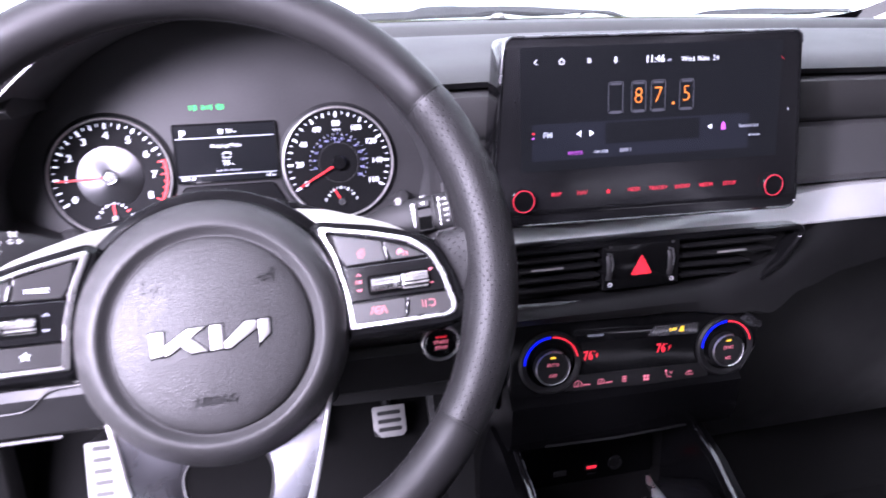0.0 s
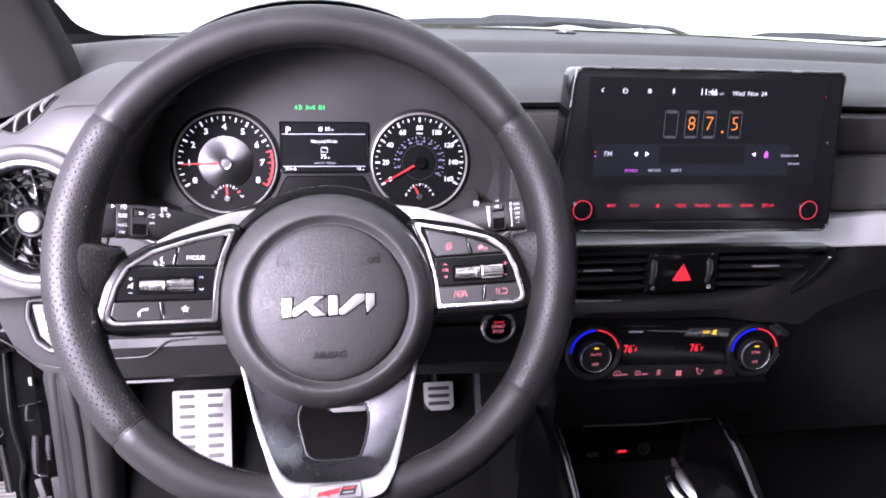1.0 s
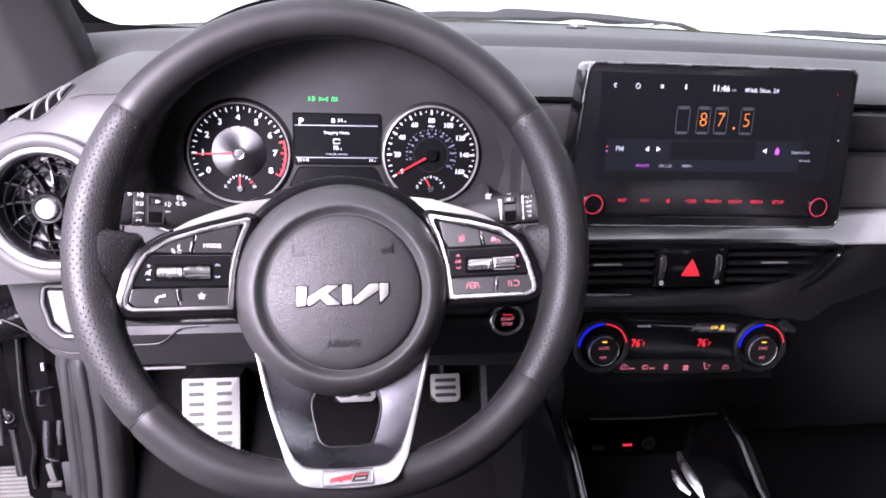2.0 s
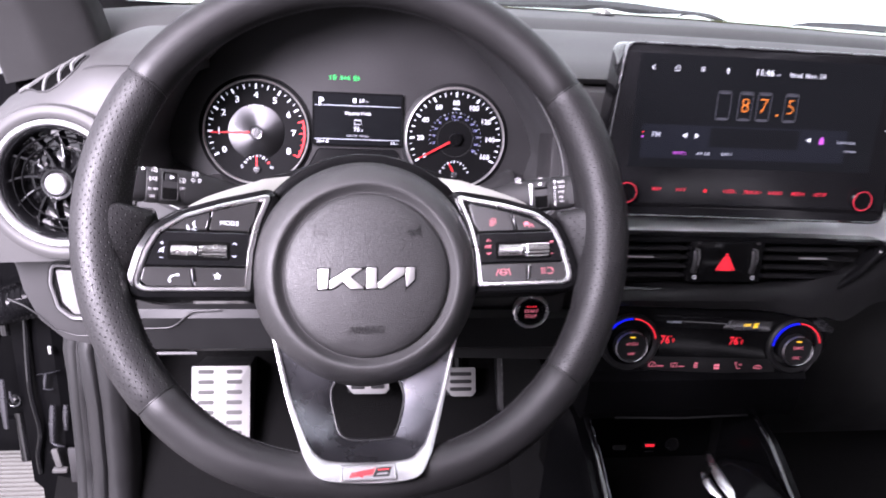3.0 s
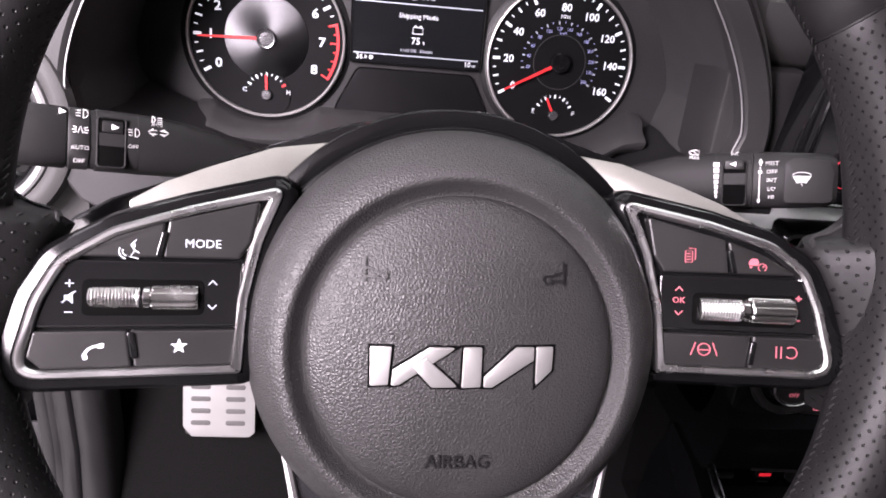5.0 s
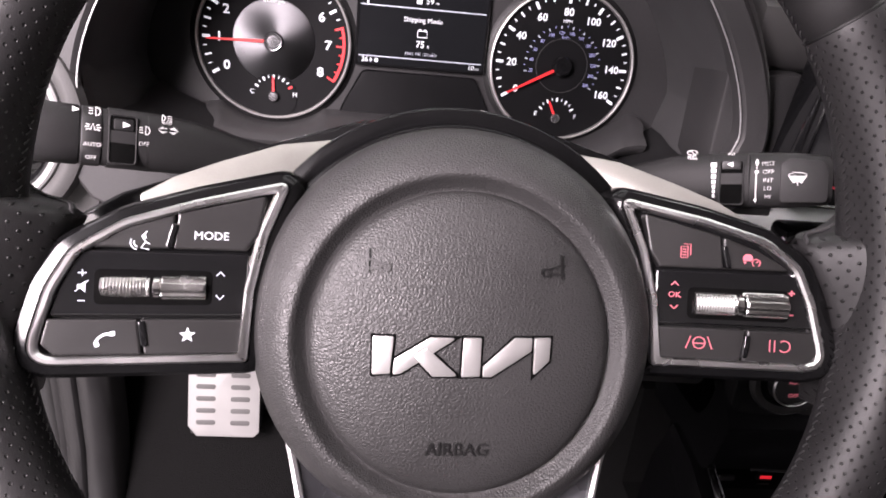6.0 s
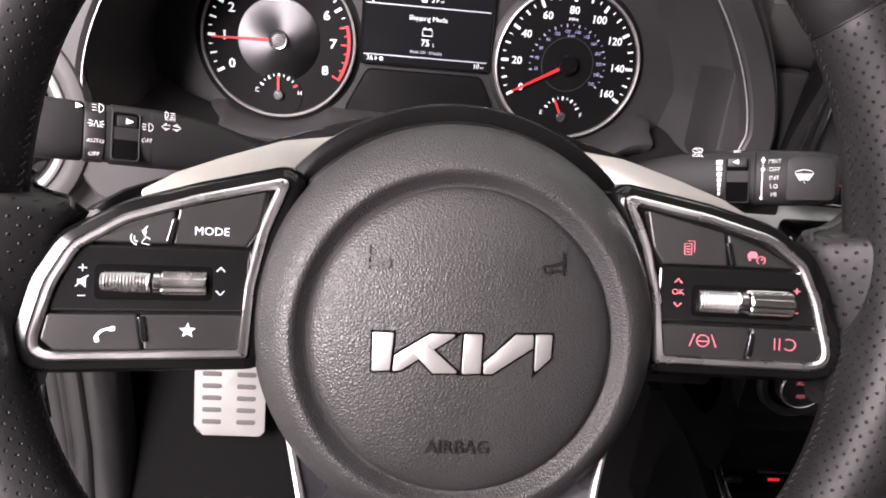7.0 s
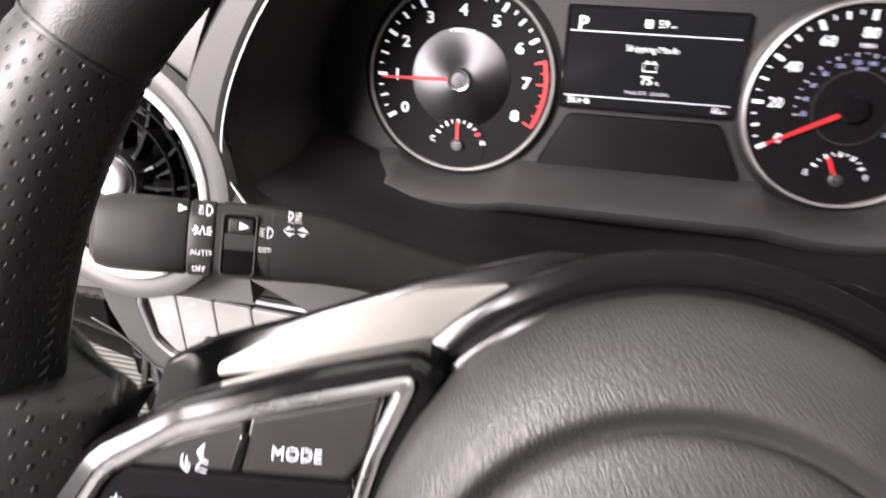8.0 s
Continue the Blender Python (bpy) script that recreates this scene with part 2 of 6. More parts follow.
def shrink(pts, d):
    """The polygon moved inwards by d."""
    out, n = [], len(pts)
    area = sum(pts[i - 1][0] * pts[i][1] - pts[i][0] * pts[i - 1][1] for i in range(n))
    s = 1 if area > 0 else -1
    for i in range(n):
        p0, p1, p2 = Vector(pts[i - 1]), Vector(pts[i]), Vector(pts[(i + 1) % n])
        a, b = (p1 - p0), (p2 - p1)
        if a.length < 1e-6 or b.length < 1e-6:
            a = b = p2 - p0
        a, b = a.normalized(), b.normalized()
        na, nb = Vector((-a.y, a.x)) * s, Vector((-b.y, b.x)) * s
        m = na + nb
        m = m.normalized() if m.length > 1e-6 else na
        out.append(tuple(p1 + m * d / max(0.35, m.dot(na))))
    return out


def loops(rings, caps=(True, True), close=True, bm=None):
    """A skin over rings of 3D points."""
    bm = bm or bmesh.new()
    rows = [[bm.verts.new(p) for p in ring] for ring in rings]
    n = len(rows[0])
    for a, b in zip(rows, rows[1:]):
        for k in range(n if close else n - 1):
            bm.faces.new((a[k], a[(k + 1) % n], b[(k + 1) % n], b[k]))
    if caps[0]:
        bm.faces.new(rows[0])
    if caps[1]:
        bm.faces.new(rows[-1])
    return bm


def slab(pts, z0, z1, bev=0.0, bm=None, fz=None):
    """A polygon raised from z0 to z1, its front edge rounded by bev. fz(x, y) bends it."""
    f = fz or (lambda x, y: 0.0)
    lift = lambda ps, z: [(x, y, z + f(x, y)) for x, y in ps]
    if bev:
        rings = [lift(pts, z0), lift(pts, z1 - bev), lift(shrink(pts, bev * 0.3), z1 - bev * 0.3), lift(shrink(pts, bev), z1)]
    else:
        rings = [lift(pts, z0), lift(pts, z1)]
    return loops(rings, bm=bm)


def frame_ring(outer, inner, z0, z1, bev=0.0, bm=None, fz=None):
    """A flat frame between two outlines with as many points each."""
    f = fz or (lambda x, y: 0.0)
    lift = lambda ps, z: [(x, y, z + f(x, y)) for x, y in ps]
    b = bev
    rings = [lift(outer, z0), lift(outer, z1 - b), lift(shrink(outer, b), z1), lift(shrink(inner, -b), z1), lift(inner, z1 - b), lift(inner, z0)]
    bm = bm or bmesh.new()
    rows = [[bm.verts.new(p) for p in ring] for ring in rings]
    n = len(outer)
    for i in range(len(rows)):
        a, c = rows[i], rows[(i + 1) % len(rows)]
        for k in range(n):
            bm.faces.new((a[k], a[(k + 1) % n], c[(k + 1) % n], c[k]))
    return bm


def lathe(profile, n=64, bm=None, x=0.0, y=0.0):
    """A profile of (radius, height) turned round z. It closes where the radius is nought."""
    bm = bm or bmesh.new()
    rows = []
    for r, z in profile:
        if r < 1e-4:
            rows.append([bm.verts.new((x, y, z))])
        else:
            rows.append([bm.verts.new((x + r * math.cos(2 * math.pi * k / n), y + r * math.sin(2 * math.pi * k / n), z)) for k in range(n)])
    for a, b in zip(rows, rows[1:]):
        for k in range(n):
            q = [a[k % len(a)], a[(k + 1) % len(a)], b[(k + 1) % len(b)], b[k % len(b)]]
            q = list(dict.fromkeys(q))
            if len(q) > 2:
                bm.faces.new(q)
    return bm


def tube(path, radius, n=8, closed=False, bm=None, flat=1.0):
    """A round bar along points; flat squeezes it."""
    bm = bm or bmesh.new()
    pts = [Vector(p) for p in path]
    rows, up = [], None
    for i, p in enumerate(pts):
        if closed:
            d = pts[(i + 1) % len(pts)] - pts[i - 1]
        else:
            d = pts[min(i + 1, len(pts) - 1)] - pts[max(i - 1, 0)]
        d.normalize()
        if up is None:
            up = Vector((0, 0, 1)) if abs(d.z) < 0.9 else Vector((0, 1, 0))
        side = d.cross(up).normalized()
        up = side.cross(d).normalized()
        r = radius[i] if isinstance(radius, (list, tuple)) else radius
        rows.append([bm.verts.new(p + side * r * math.cos(2 * math.pi * k / n) + up * r * flat * math.sin(2 * math.pi * k / n)) for k in range(n)])
    pairs = list(zip(rows, rows[1:])) + ([(rows[-1], rows[0])] if closed else [])
    for a, b in pairs:
        for k in range(n):
            bm.faces.new((a[k], a[(k + 1) % n], b[(k + 1) % n], b[k]))
    if not closed:
        bm.faces.new(rows[0])
        bm.faces.new(rows[-1])
    return bm


def block(sx, sy, sz, x=0, y=0, z=0, bev=0.0, bm=None, rot=None):
    """A box, its edges rounded."""
    b = bmesh.new()
    bmesh.ops.create_cube(b, size=1)
    for v in b.verts:
        v.co = Vector((v.co.x * sx, v.co.y * sy, v.co.z * sz))
    if bev:
        bmesh.ops.bevel(b, geom=b.edges[:], offset=bev, segments=2, affect="EDGES", profile=0.5)
    if rot is not None:
        bmesh.ops.transform(b, matrix=rot, verts=b.verts)
    bmesh.ops.translate(b, vec=(x, y, z), verts=b.verts)
    if bm is None:
        return b
    me = bpy.data.meshes.new("tmp")
    b.to_mesh(me)
    b.free()
    bm.from_mesh(me)
    bpy.data.meshes.remove(me)
    return bm


def extrude_profile(profile, xs, fz=None, fy=None):
    """An outline in (y, z) carried along x; fz and fy shift it with x."""
    rings = [[(x, y + (fy(x) if fy else 0), z + (fz(x) if fz else 0)) for y, z in profile] for x in xs]
    return loops(rings)


def thick(pts, d):
    """An open line in 2D given thickness d, as an outline."""
    n = len(pts)
    left, right = [], []
    for i in range(n):
        a, b = Vector(pts[max(i - 1, 0)]), Vector(pts[min(i + 1, n - 1)])
        t = (b - a).normalized()
        nn = Vector((-t.y, t.x)) * d / 2
        p = Vector(pts[i])
        left.append(tuple(p + nn))
        right.append(tuple(p - nn))
    return left + right[::-1]


def arc(r, a0, a1, x=0, y=0, n=16):
    return [(x + r * math.cos(radians(a0 + (a1 - a0) * k / n)), y + r * math.sin(radians(a0 + (a1 - a0) * k / n))) for k in range(n + 1)]


def text(s, size, x, y, z, mat, parent, name="lettering", bold=0.0, shear=0.0, high=0.12, width=1.0, align="CENTER", turn=0.0, fz=None):
    """Raised lettering of the given capital height, centred on (x, y) at height z."""
    cu = bpy.data.curves.new("tmp", "FONT")
    cu.body, cu.size, cu.align_x, cu.align_y = s, size * 1.37, align, "CENTER"
    cu.offset, cu.shear, cu.extrude, cu.resolution_u = bold * size, shear, high / 2, 2
    ob = bpy.data.objects.new("tmp", cu)
    scene.collection.objects.link(ob)
    me = bpy.data.meshes.new_from_object(ob.evaluated_get(bpy.context.evaluated_depsgraph_get()))
    bpy.data.objects.remove(ob)
    bpy.data.curves.remove(cu)
    bm = bmesh.new()
    bm.from_mesh(me)
    bpy.data.meshes.remove(me)
    bmesh.ops.remove_doubles(bm, verts=bm.verts, dist=0.002)
    c, sn = math.cos(radians(turn)), math.sin(radians(turn))
    for v in bm.verts:
        px, py = v.co.x * width, v.co.y
        qx, qy = x + px * c - py * sn, y + px * sn + py * c
        v.co = Vector((qx, qy, v.co.z + z + high / 2 + (fz(qx, qy) if fz else 0)))
    return part(name, bm, mat, parent, smooth=False)


def mark(pts, z, mat, parent, name="icon", high=0.1):
    """A flat printed or lit mark."""
    return part(name, slab(pts, z, z + high), mat, parent, smooth=False)


def marks(bms, mat, parent, name="icon"):
    return part(name, bms, mat, parent, smooth=False)


# ---- the large structure: floor, dashboard, pillar, glass, shell ----
CX = 365.0  # the car's middle


def rear_crown(x, y):
    """The dash top falls away to both sides, more so towards the glass."""
    k = min(1.0, max(0.0, (y - 450) / 300))
    return -(3.0e-5 + (2.7e-5 if x < CX else -0.6e-5) * k) * (x - CX) ** 2


def foot_drop(x):
    """The foot of the glass falls away from the middle."""
    return -(5.7e-5 if x < CX else 2.4e-5) * (x - CX) ** 2


def crest(x, y):
    """The pad's crest stands higher from the instruments to the passenger's side."""
    k = min(1.0, max(0.0, (x + 206) / 300))
    s = min(1.0, max(0.0, (y - 290) / 110)) * min(1.0, max(0.0, (482 - y) / 20))
    return 9.0 * k * k * (3 - 2 * k) * s


def spread(a, b, n):
    return [a + (b - a) * k / n for k in range(n + 1)]


FLOOR_Z = 140.0
shell = Matrix.Identity(4)
floor = part("floor", extrude_profile([(-1100, FLOOR_Z), (395, FLOOR_Z), (560, 330), (650, 480), (690, 480), (600, 310), (420, FLOOR_Z - 20), (-1100, FLOOR_Z - 20)], spread(-420, 1075, 13)), CARPET)
tagged(floor, "black carpeted footwell floor rising to the firewall", "floor", kind="structure")
ground = part("ground", block(40000, 40000, 60, 0, 0, -90), CONCRETE)
tagged(ground, "pale bright studio floor outside the car", "ground", kind="structure")

dash = thing("dashboard", shell, "black and grey soft plastic dashboard with a silver strip", "dashboard")
TOP = [(930, 868), (800, 867), (600, 864), (520, 861.5), (498, 859), (484, 851), (474, 840), (462, 836), (446, 837), (430, 839), (390, 838), (340, 834), (320, 832), (290, 828), (262, 824), (232, 816), (224, 810), (236, 804), (420, 800), (930, 840)]


def dash_rings(profile, x0, x1, n, least=0.0):
    return [[(x, max(y, least) - 0.9e-4 * max(0, abs(x - CX) - 250) ** 2 * (y > 300), z + rear_crown(x, y) + crest(x, y)) for y, z in profile] for x in spread(x0, x1, n)]


for x0, x1, least, n in ((-206, -158, 0, 4), (-158, 166, 352, 14), (166, 1070, 0, 30)):
    part("upper_pad", loops(dash_rings(TOP, x0, x1, n, least)), DASH, dash, "grained black upper dash pad")
part("upper_band", loops(dash_rings([(224, 801), (219.5, 798), (219, 790), (222, 774), (228, 762), (236, 757), (300, 757), (300, 801)], 196, 1070, 20)), DASH, dash)


def left_drop(x, z):
    """The dash end rounds off towards the door."""
    d = max(0.0, -236 - x)
    return 0.62 * d * d / (d + 18) * min(1.0, max(0.0, (z - 690) / 110))


LEFT = [(930, 868), (800, 867), (600, 864), (520, 861.5), (498, 859), (484, 851), (474, 840), (462, 836), (446, 837), (430, 839), (390, 838), (350, 835), (320, 832), (290, 828), (262, 823), (246, 818), (234, 810), (226, 800), (219, 785), (215, 765), (212, 735)] + [(211.9 - 0.009 * (735 - z), z) for z in range(729, 636, -6)] + [(211, 634), (300, 632), (500, 760), (930, 840)]
rings = []
for x in spread(-346, -206, 24):
    row = []
    for y, z in LEFT:
        k = min(1.0, max(0.0, (y - 462) / 60))
        wide = 80 * min(1.0, max(0.0, (y - 462) / 330)) * (-206 - x) / 140
        row.append((x - wide, y - 0.9e-4 * max(0, abs(x - CX) - 250) ** 2 * (y > 300), z + rear_crown(x, y) - left_drop(x, z) * (1 - 0.85 * k)))
    rings.append(row)
bm = loops(rings)
bmesh.ops.delete(bm, geom=[f for f in bm.faces if f.calc_center_median().y < 225 and math.hypot(f.calc_center_median().x + 272, f.calc_center_median().z - 698) < 52], context="FACES")
part("left_end", bm, DASH, dash, "rounded left end of the dashboard")
part("left_seam", tube([(x, 232.5, 811.5 + rear_crown(x, 236) - left_drop(x, 808)) for x in spread(-250, -206, 8)], 0.45, 6), TRIMGREY, dash, "thin pale seam")
part("gap_band", extrude_profile([(240, 766), (240, 750), (320, 750), (320, 766)], spread(200, 1070, 10)), MATTE, dash)
part("middle_panel", extrude_profile([(236, 754), (230, 750), (227, 735), (224, 710), (222, 700), (228, 692), (320, 692), (320, 754)], spread(205, 1070, 16)), LITGREY, dash, "grey middle panel, lightened where the lamp falls short")


def strip_profile(x):
    k = max(0.0, min(1.0, (x - 380) / 240))
    return 653 + 1.5 * k, 671 + 18 * k


rings = []
for x in spread(200, 1070, 40):
    lo, hi = strip_profile(x)
    rings.append([(x, 212, lo), (x, 203, lo + 1.5), (x, 202, lo + 4), (x, 209, (lo + hi) / 2), (x, 220, hi - 1), (x, 226, hi), (x, 300, hi), (x, 300, lo)])
part("silver_strip", loops(rings), LITSTRIP, dash, "brushed silver trim strip")

def smooth_path(pts, n=6):
    """A Catmull-Rom line through the points."""
    out = []
    for i in range(len(pts) - 1):
        p0, p1, p2, p3 = (Vector(pts[min(max(k, 0), len(pts) - 1)]) for k in (i - 1, i, i + 1, i + 2))
        for k in range(n):
            t = k / n
            out.append(0.5 * ((2 * p1) + (p2 - p0) * t + (2 * p0 - 5 * p1 + 4 * p2 - p3) * t * t + (3 * p1 - p0 - 3 * p2 + p3) * t ** 3))
    out.append(Vector(pts[-1]))
    return out


# the face round the instruments, with its arched opening
BX, BZ = -5.0, 719.0
opening = []
for k in range(49):
    c = math.cos(math.pi * k / 48)
    c = math.copysign(abs(c) ** 0.86, c)
    opening.append((BX + (202 if c < 0 else 200) * c, BZ + 161 * (1 - c * c) ** (0.62 if c < 0 else 0.66)))
opening += [(BX - 199, 704), (BX - 190, 690), (BX - 150, 672), (BX - 90, 658), (BX, 648), (BX + 90, 652), (BX + 150, 660), (BX + 190, 684)]
outline = []
for x, z in opening:
    d = Vector((x - BX, z - BZ)).normalized()
    grow = (10 if z < 719 else 22 - 10 * min(1.0, max(0.0, (z - 760) / 70))) if x < BX else (30 if z < 719 else 20)
    drop = -38 if z < 705 and x < BX else d.y * (grow if z < 720 else 16)
    outline.append((x + d.x * grow, z + drop))


def upright(bm, y, lean=0.0, z_ref=0.0):
    """Turns a mesh drawn in (x, z, out) to stand in the dash, facing the driver at y; lean tips its top ahead."""
    for v in bm.verts:
        x, z, out = v.co
        v.co = Vector((x, y - out + lean * (z - z_ref), z))
    return bm


part("instrument_surround", upright(frame_ring(outline, opening, -25, 3, 3), 205, 0.1, 715), DASHGREY, dash, "satin grey surround of the instrument opening")
part("side_filler", upright(slab(rounded([(184, 640), (238, 640), (238, 757), (184, 757)], 3), -50, 0, 2), 216, 0.1, 715), SOFT, dash, "dark panel beside the instruments")
# the highlight along the opening is drawn as a thin silver tube
part("edge_highlight", upright(tube([(x, z, 3.2) for x, z in shrink(opening, 1)], 0.55, 6, True), 205, 0.1, 715), STRIP, dash, "silver line drawn for the highlight on the opening's edge")
rings = []
for y, s, lift in ((222, 1.0, 0), (262, 0.985, 0), (330, 0.97, -4)):
    rings.append([(BX + (x - BX) * s, y, BZ + (z - BZ) * s + lift) for x, z in opening])
for y, s, lift in ((338, 1.03, -4), (262, 1.05, 4), (224, 1.07, 4)):
    rings.append([(BX + (x - BX) * s, y, BZ + (z - BZ) * s + lift) for x, z in opening])
part("instrument_hood", loops(rings, (False, False)), HOODGREY, dash, "dark hood lining over the instruments")
arch = [(x, z) for x, z in opening if z >= BZ]
# added black sheet that puts shade over the hood floor
bm = bmesh.new()
sag = [(-196, 694), (-186, 687), (-155, 675), (-95, 661), (-5, 651), (85, 655), (145, 663), (186, 687)]
rows = [[bm.verts.new((x * k, y, z + 3.0 + 2.0 * math.sin(y * 0.09))) for x, z in smooth_path(sag, 3)] for y, k in ((212, 1.0), (224, 0.99), (240, 0.985), (256, 0.98), (272, 0.975), (288, 0.97), (306, 0.96))]
for a, b in zip(rows, rows[1:]):
    for k in range(len(a) - 1):
        bm.faces.new((a[k], a[k + 1], b[k + 1], b[k]))
part("hood_floor_shade", bm, MATTE, dash, "added black sheet that darkens the hood floor")
part("hood_cover", loops([[(BX + (x - BX) * s, y, BZ + (z - BZ) * s + lift) for x, z in arch] for y, s, lift in ((207, 1.09, 5), (226, 1.095, 6), (262, 1.07, 5), (338, 1.04, -2), (372, 1.03, -40))], (False, False), False), DASH, dash, "grained outer skin of the instrument hood")

# left end: the face with the round vent, the pale lower panel, the knee panel
lower = rounded([(-352, 664), (-338, 598), (-335, 576), (-324, 544), (-301, 520), (-272, 514), (-258, 537), (-204, 539), (-184, 552), (-111, 554), (-112, 664)], [4, 14, 20, 16, 14, 6, 4, 8, 8, 2, 2])
part("left_lower_panel", upright(slab(lower, -50, 0, 3), 247, 0.0, 600), DASHGREY, dash, "pale grey lower panel beside the column")
part("knee_panel", extrude_profile([(220, 568), (216, 560), (224, 522), (236, 513), (300, 500), (380, 505), (380, 568)], spread(-262, 236, 12)), MATTE, dash, "dark knee panel under the column")
part("knee_lip", extrude_profile([(224.6, 518), (223.2, 516), (224.6, 514.4), (230, 515)], spread(-250, -166, 4)), DASHGREY, dash)
part("column_side_panel", upright(slab(rounded([(70, 505), (244, 500), (250, 650), (196, 668), (70, 600)], 8), -60, 0, 4), 226, -0.05, 590), SOFT, dash, "dark soft panel with the start button")
part("knee_seam", tube([(x, 216 - 0.08 * (z - 550), z) for x, z in smooth_path([(-262, 549), (-200, 549), (-184, 552), (-172, 562), (-163, 568), (-140, 570)])], 0.9, 6), DARKPRINT, dash, "dark seam of the knee panel")

# right of the stack: the lip that sweeps up to the passenger side, and the glovebox below it
def along(table, x):
    for (xa, a), (xb, b) in zip(table, table[1:]):
        if x <= xb:
            t = max(0.0, (x - xa) / (xb - xa))
            t = t * t * (3 - 2 * t)
            return a + (b - a) * t
    return table[-1][1]


LIP_TOP = [(236, 608), (430, 612), (505, 622), (556, 650), (610, 663), (720, 672), (1070, 676)]
LIP_LOW = [(236, 588), (400, 584), (490, 573), (520, 566), (560, 585), (620, 598), (730, 607), (1070, 612)]
rings = []
for x in spread(236, 1070, 90):
    hi, lo = along(LIP_TOP, x), along(LIP_LOW, x)
    y = 182 + 34 * max(0.0, min(1.0, (x - 470) / 200))
    rings.append([(x, y + 30, hi), (x, y + 4, hi - 1), (x, y - 3, hi - (hi - lo) * 0.2), (x, y - 7, hi - (hi - lo) * 0.5), (x, y - 4, lo + 4), (x, y + 4, lo), (x, y + 40, lo - 4), (x, y + 60, hi)])
part("passenger_lip", loops(rings), MATTE, dash, "dark satin lip below the vents")
rings = []
for x in spread(496, 1070, 30):
    lo = along(LIP_LOW, x)
    rings.append([(x, 252, lo + 6), (x, 256, lo - 20), (x, 268, 520), (x, 278, 430), (x, 330, 330), (x, 430, 330), (x, 430, lo + 6)])
part("glovebox_panel", loops(rings), MATTE, dash, "black passenger-side lower dash panel")

# A-pillar, windscreen, roof, closing walls
def pillar_loft(points, name, mat, label, section):
    rings = []
    for (x, y, z), s in zip(points, section):
        rings.append([(x + s * px, y + s * py, z + 0.25 * s * px) for px, py in rounded([(-1.1, -0.9), (-0.1, -1.1), (0.95, -0.55), (0.95, 0.6), (0.3, 1.2), (-1.1, 1.2)], [0.15, 0.5, 0.45, 0.3, 0.3, 0.1], 5)])
    return tagged(part(name, loops(rings), mat), label, "pillar", kind="structure")


pillar_loft([(-345, 470, 770), (-340, 420, 830), (-336, 340, 900), (-318, 220, 1000), (-285, 20, 1140), (-245, -180, 1240)], "a_pillar_left", TRIMGREY, "grey trimmed windscreen pillar", (52, 48, 44, 42, 42, 42))
pillar_loft([(1065, 470, 770), (1052, 420, 830), (1042, 340, 900), (1030, 220, 1000), (1000, 20, 1140), (965, -180, 1240)], "a_pillar_right", TRIMGREY, "grey trimmed windscreen pillar", (48, 46, 44, 42, 42, 42))
roof = part("ceiling", loops([[(-280, y, z), (CX, y, z + 25), (1010, y, z), (1010, y, z + 40), (CX, y, z + 65), (-280, y, z + 40)] for y, z in ((-60, 1185), (-180, 1235), (-600, 1262), (-1250, 1235), (-1500, 1150))]), LINER)
tagged(roof, "pale fabric headliner", "ceiling", kind="structure")


def screen_at(k, x):
    """The windscreen: k from its foot to its top edge."""
    bow = -130 * ((x - CX) / 700) ** 2
    return (x, 960 + bow - 1010 * k, 870 + foot_drop(x) * (1 - k) + 326 * k)


rows = [[screen_at(k / 6, x) for x in spread(-425 + 16 * k, 1155 - 16 * k, 14)] for k in range(7)]
win = part("window_1", loops([row + [(x, y + 1, z + 5) for x, y, z in row[::-1]] for row in rows]), GLASS)
win.visible_shadow = False
tagged(win, "clear windscreen glass", "windscreen", kind="structure")
inner = smooth_path([(0.7, -366), (0.4, -370), (0.16, -376), (0.11, -379), (0.07, -379), (0.035, -367), (0.01, -343), (0.002, -290), (0.0, -224), (0.0, 60), (0.0, CX), (0.0, 700), (0.0, 1000), (0.02, 1080), (0.08, 1110), (0.3, 1105), (0.7, 1096)])
BORDER = [[(k - 0.03, x) if -300 < x < 1040 else ((k - 0.05, x + (-50 if x < CX else 50)) if k < 0.06 else (k, x + (-50 if x < CX else 50))) for k, x in inner], inner]
frit = part("windscreen_border", loops([[Vector(screen_at(k, x)) + Vector((0, -3, -3)) for k, x in line] for line in BORDER], (False, False), False), GLOSS)
tagged(frit, "black printed border of the windscreen", "border", kind="structure")
cowl = part("cowl", extrude_profile([(940, 862), (960, 869), (1000, 873), (1060, 862), (1120, 828), (1120, 780), (940, 780)], spread(-400, 1130, 18), foot_drop, lambda x: -130 * ((x - CX) / 700) ** 2), RUBBER)
glass_edge = part("glass_edge", tube([(x, 958 - 130 * ((x - CX) / 700) ** 2, 872 + (1.0 if x < CX else 1.5) * foot_drop(x)) for x in spread(-330, 1110, 40)], 2.2, 6), GREENEDGE)
tagged(glass_edge, "greenish lower edge of the windscreen glass", "glass edge", kind="structure")
tagged(cowl, "black plastic cowl below the windscreen", "cowl", kind="structure")


# ---- the steering wheel ----
WHEEL = plane_at((0, 0.021, 0.700), 27.5, 0, 1.0)
wheel = thing("steering_wheel", WHEEL, "black leather sports steering wheel with satin spokes and buttons", "steering wheel")
RIM_X, RIM_Y, RIM_R, RIM_W = -2.5, 17.5, 172.5, 18.0


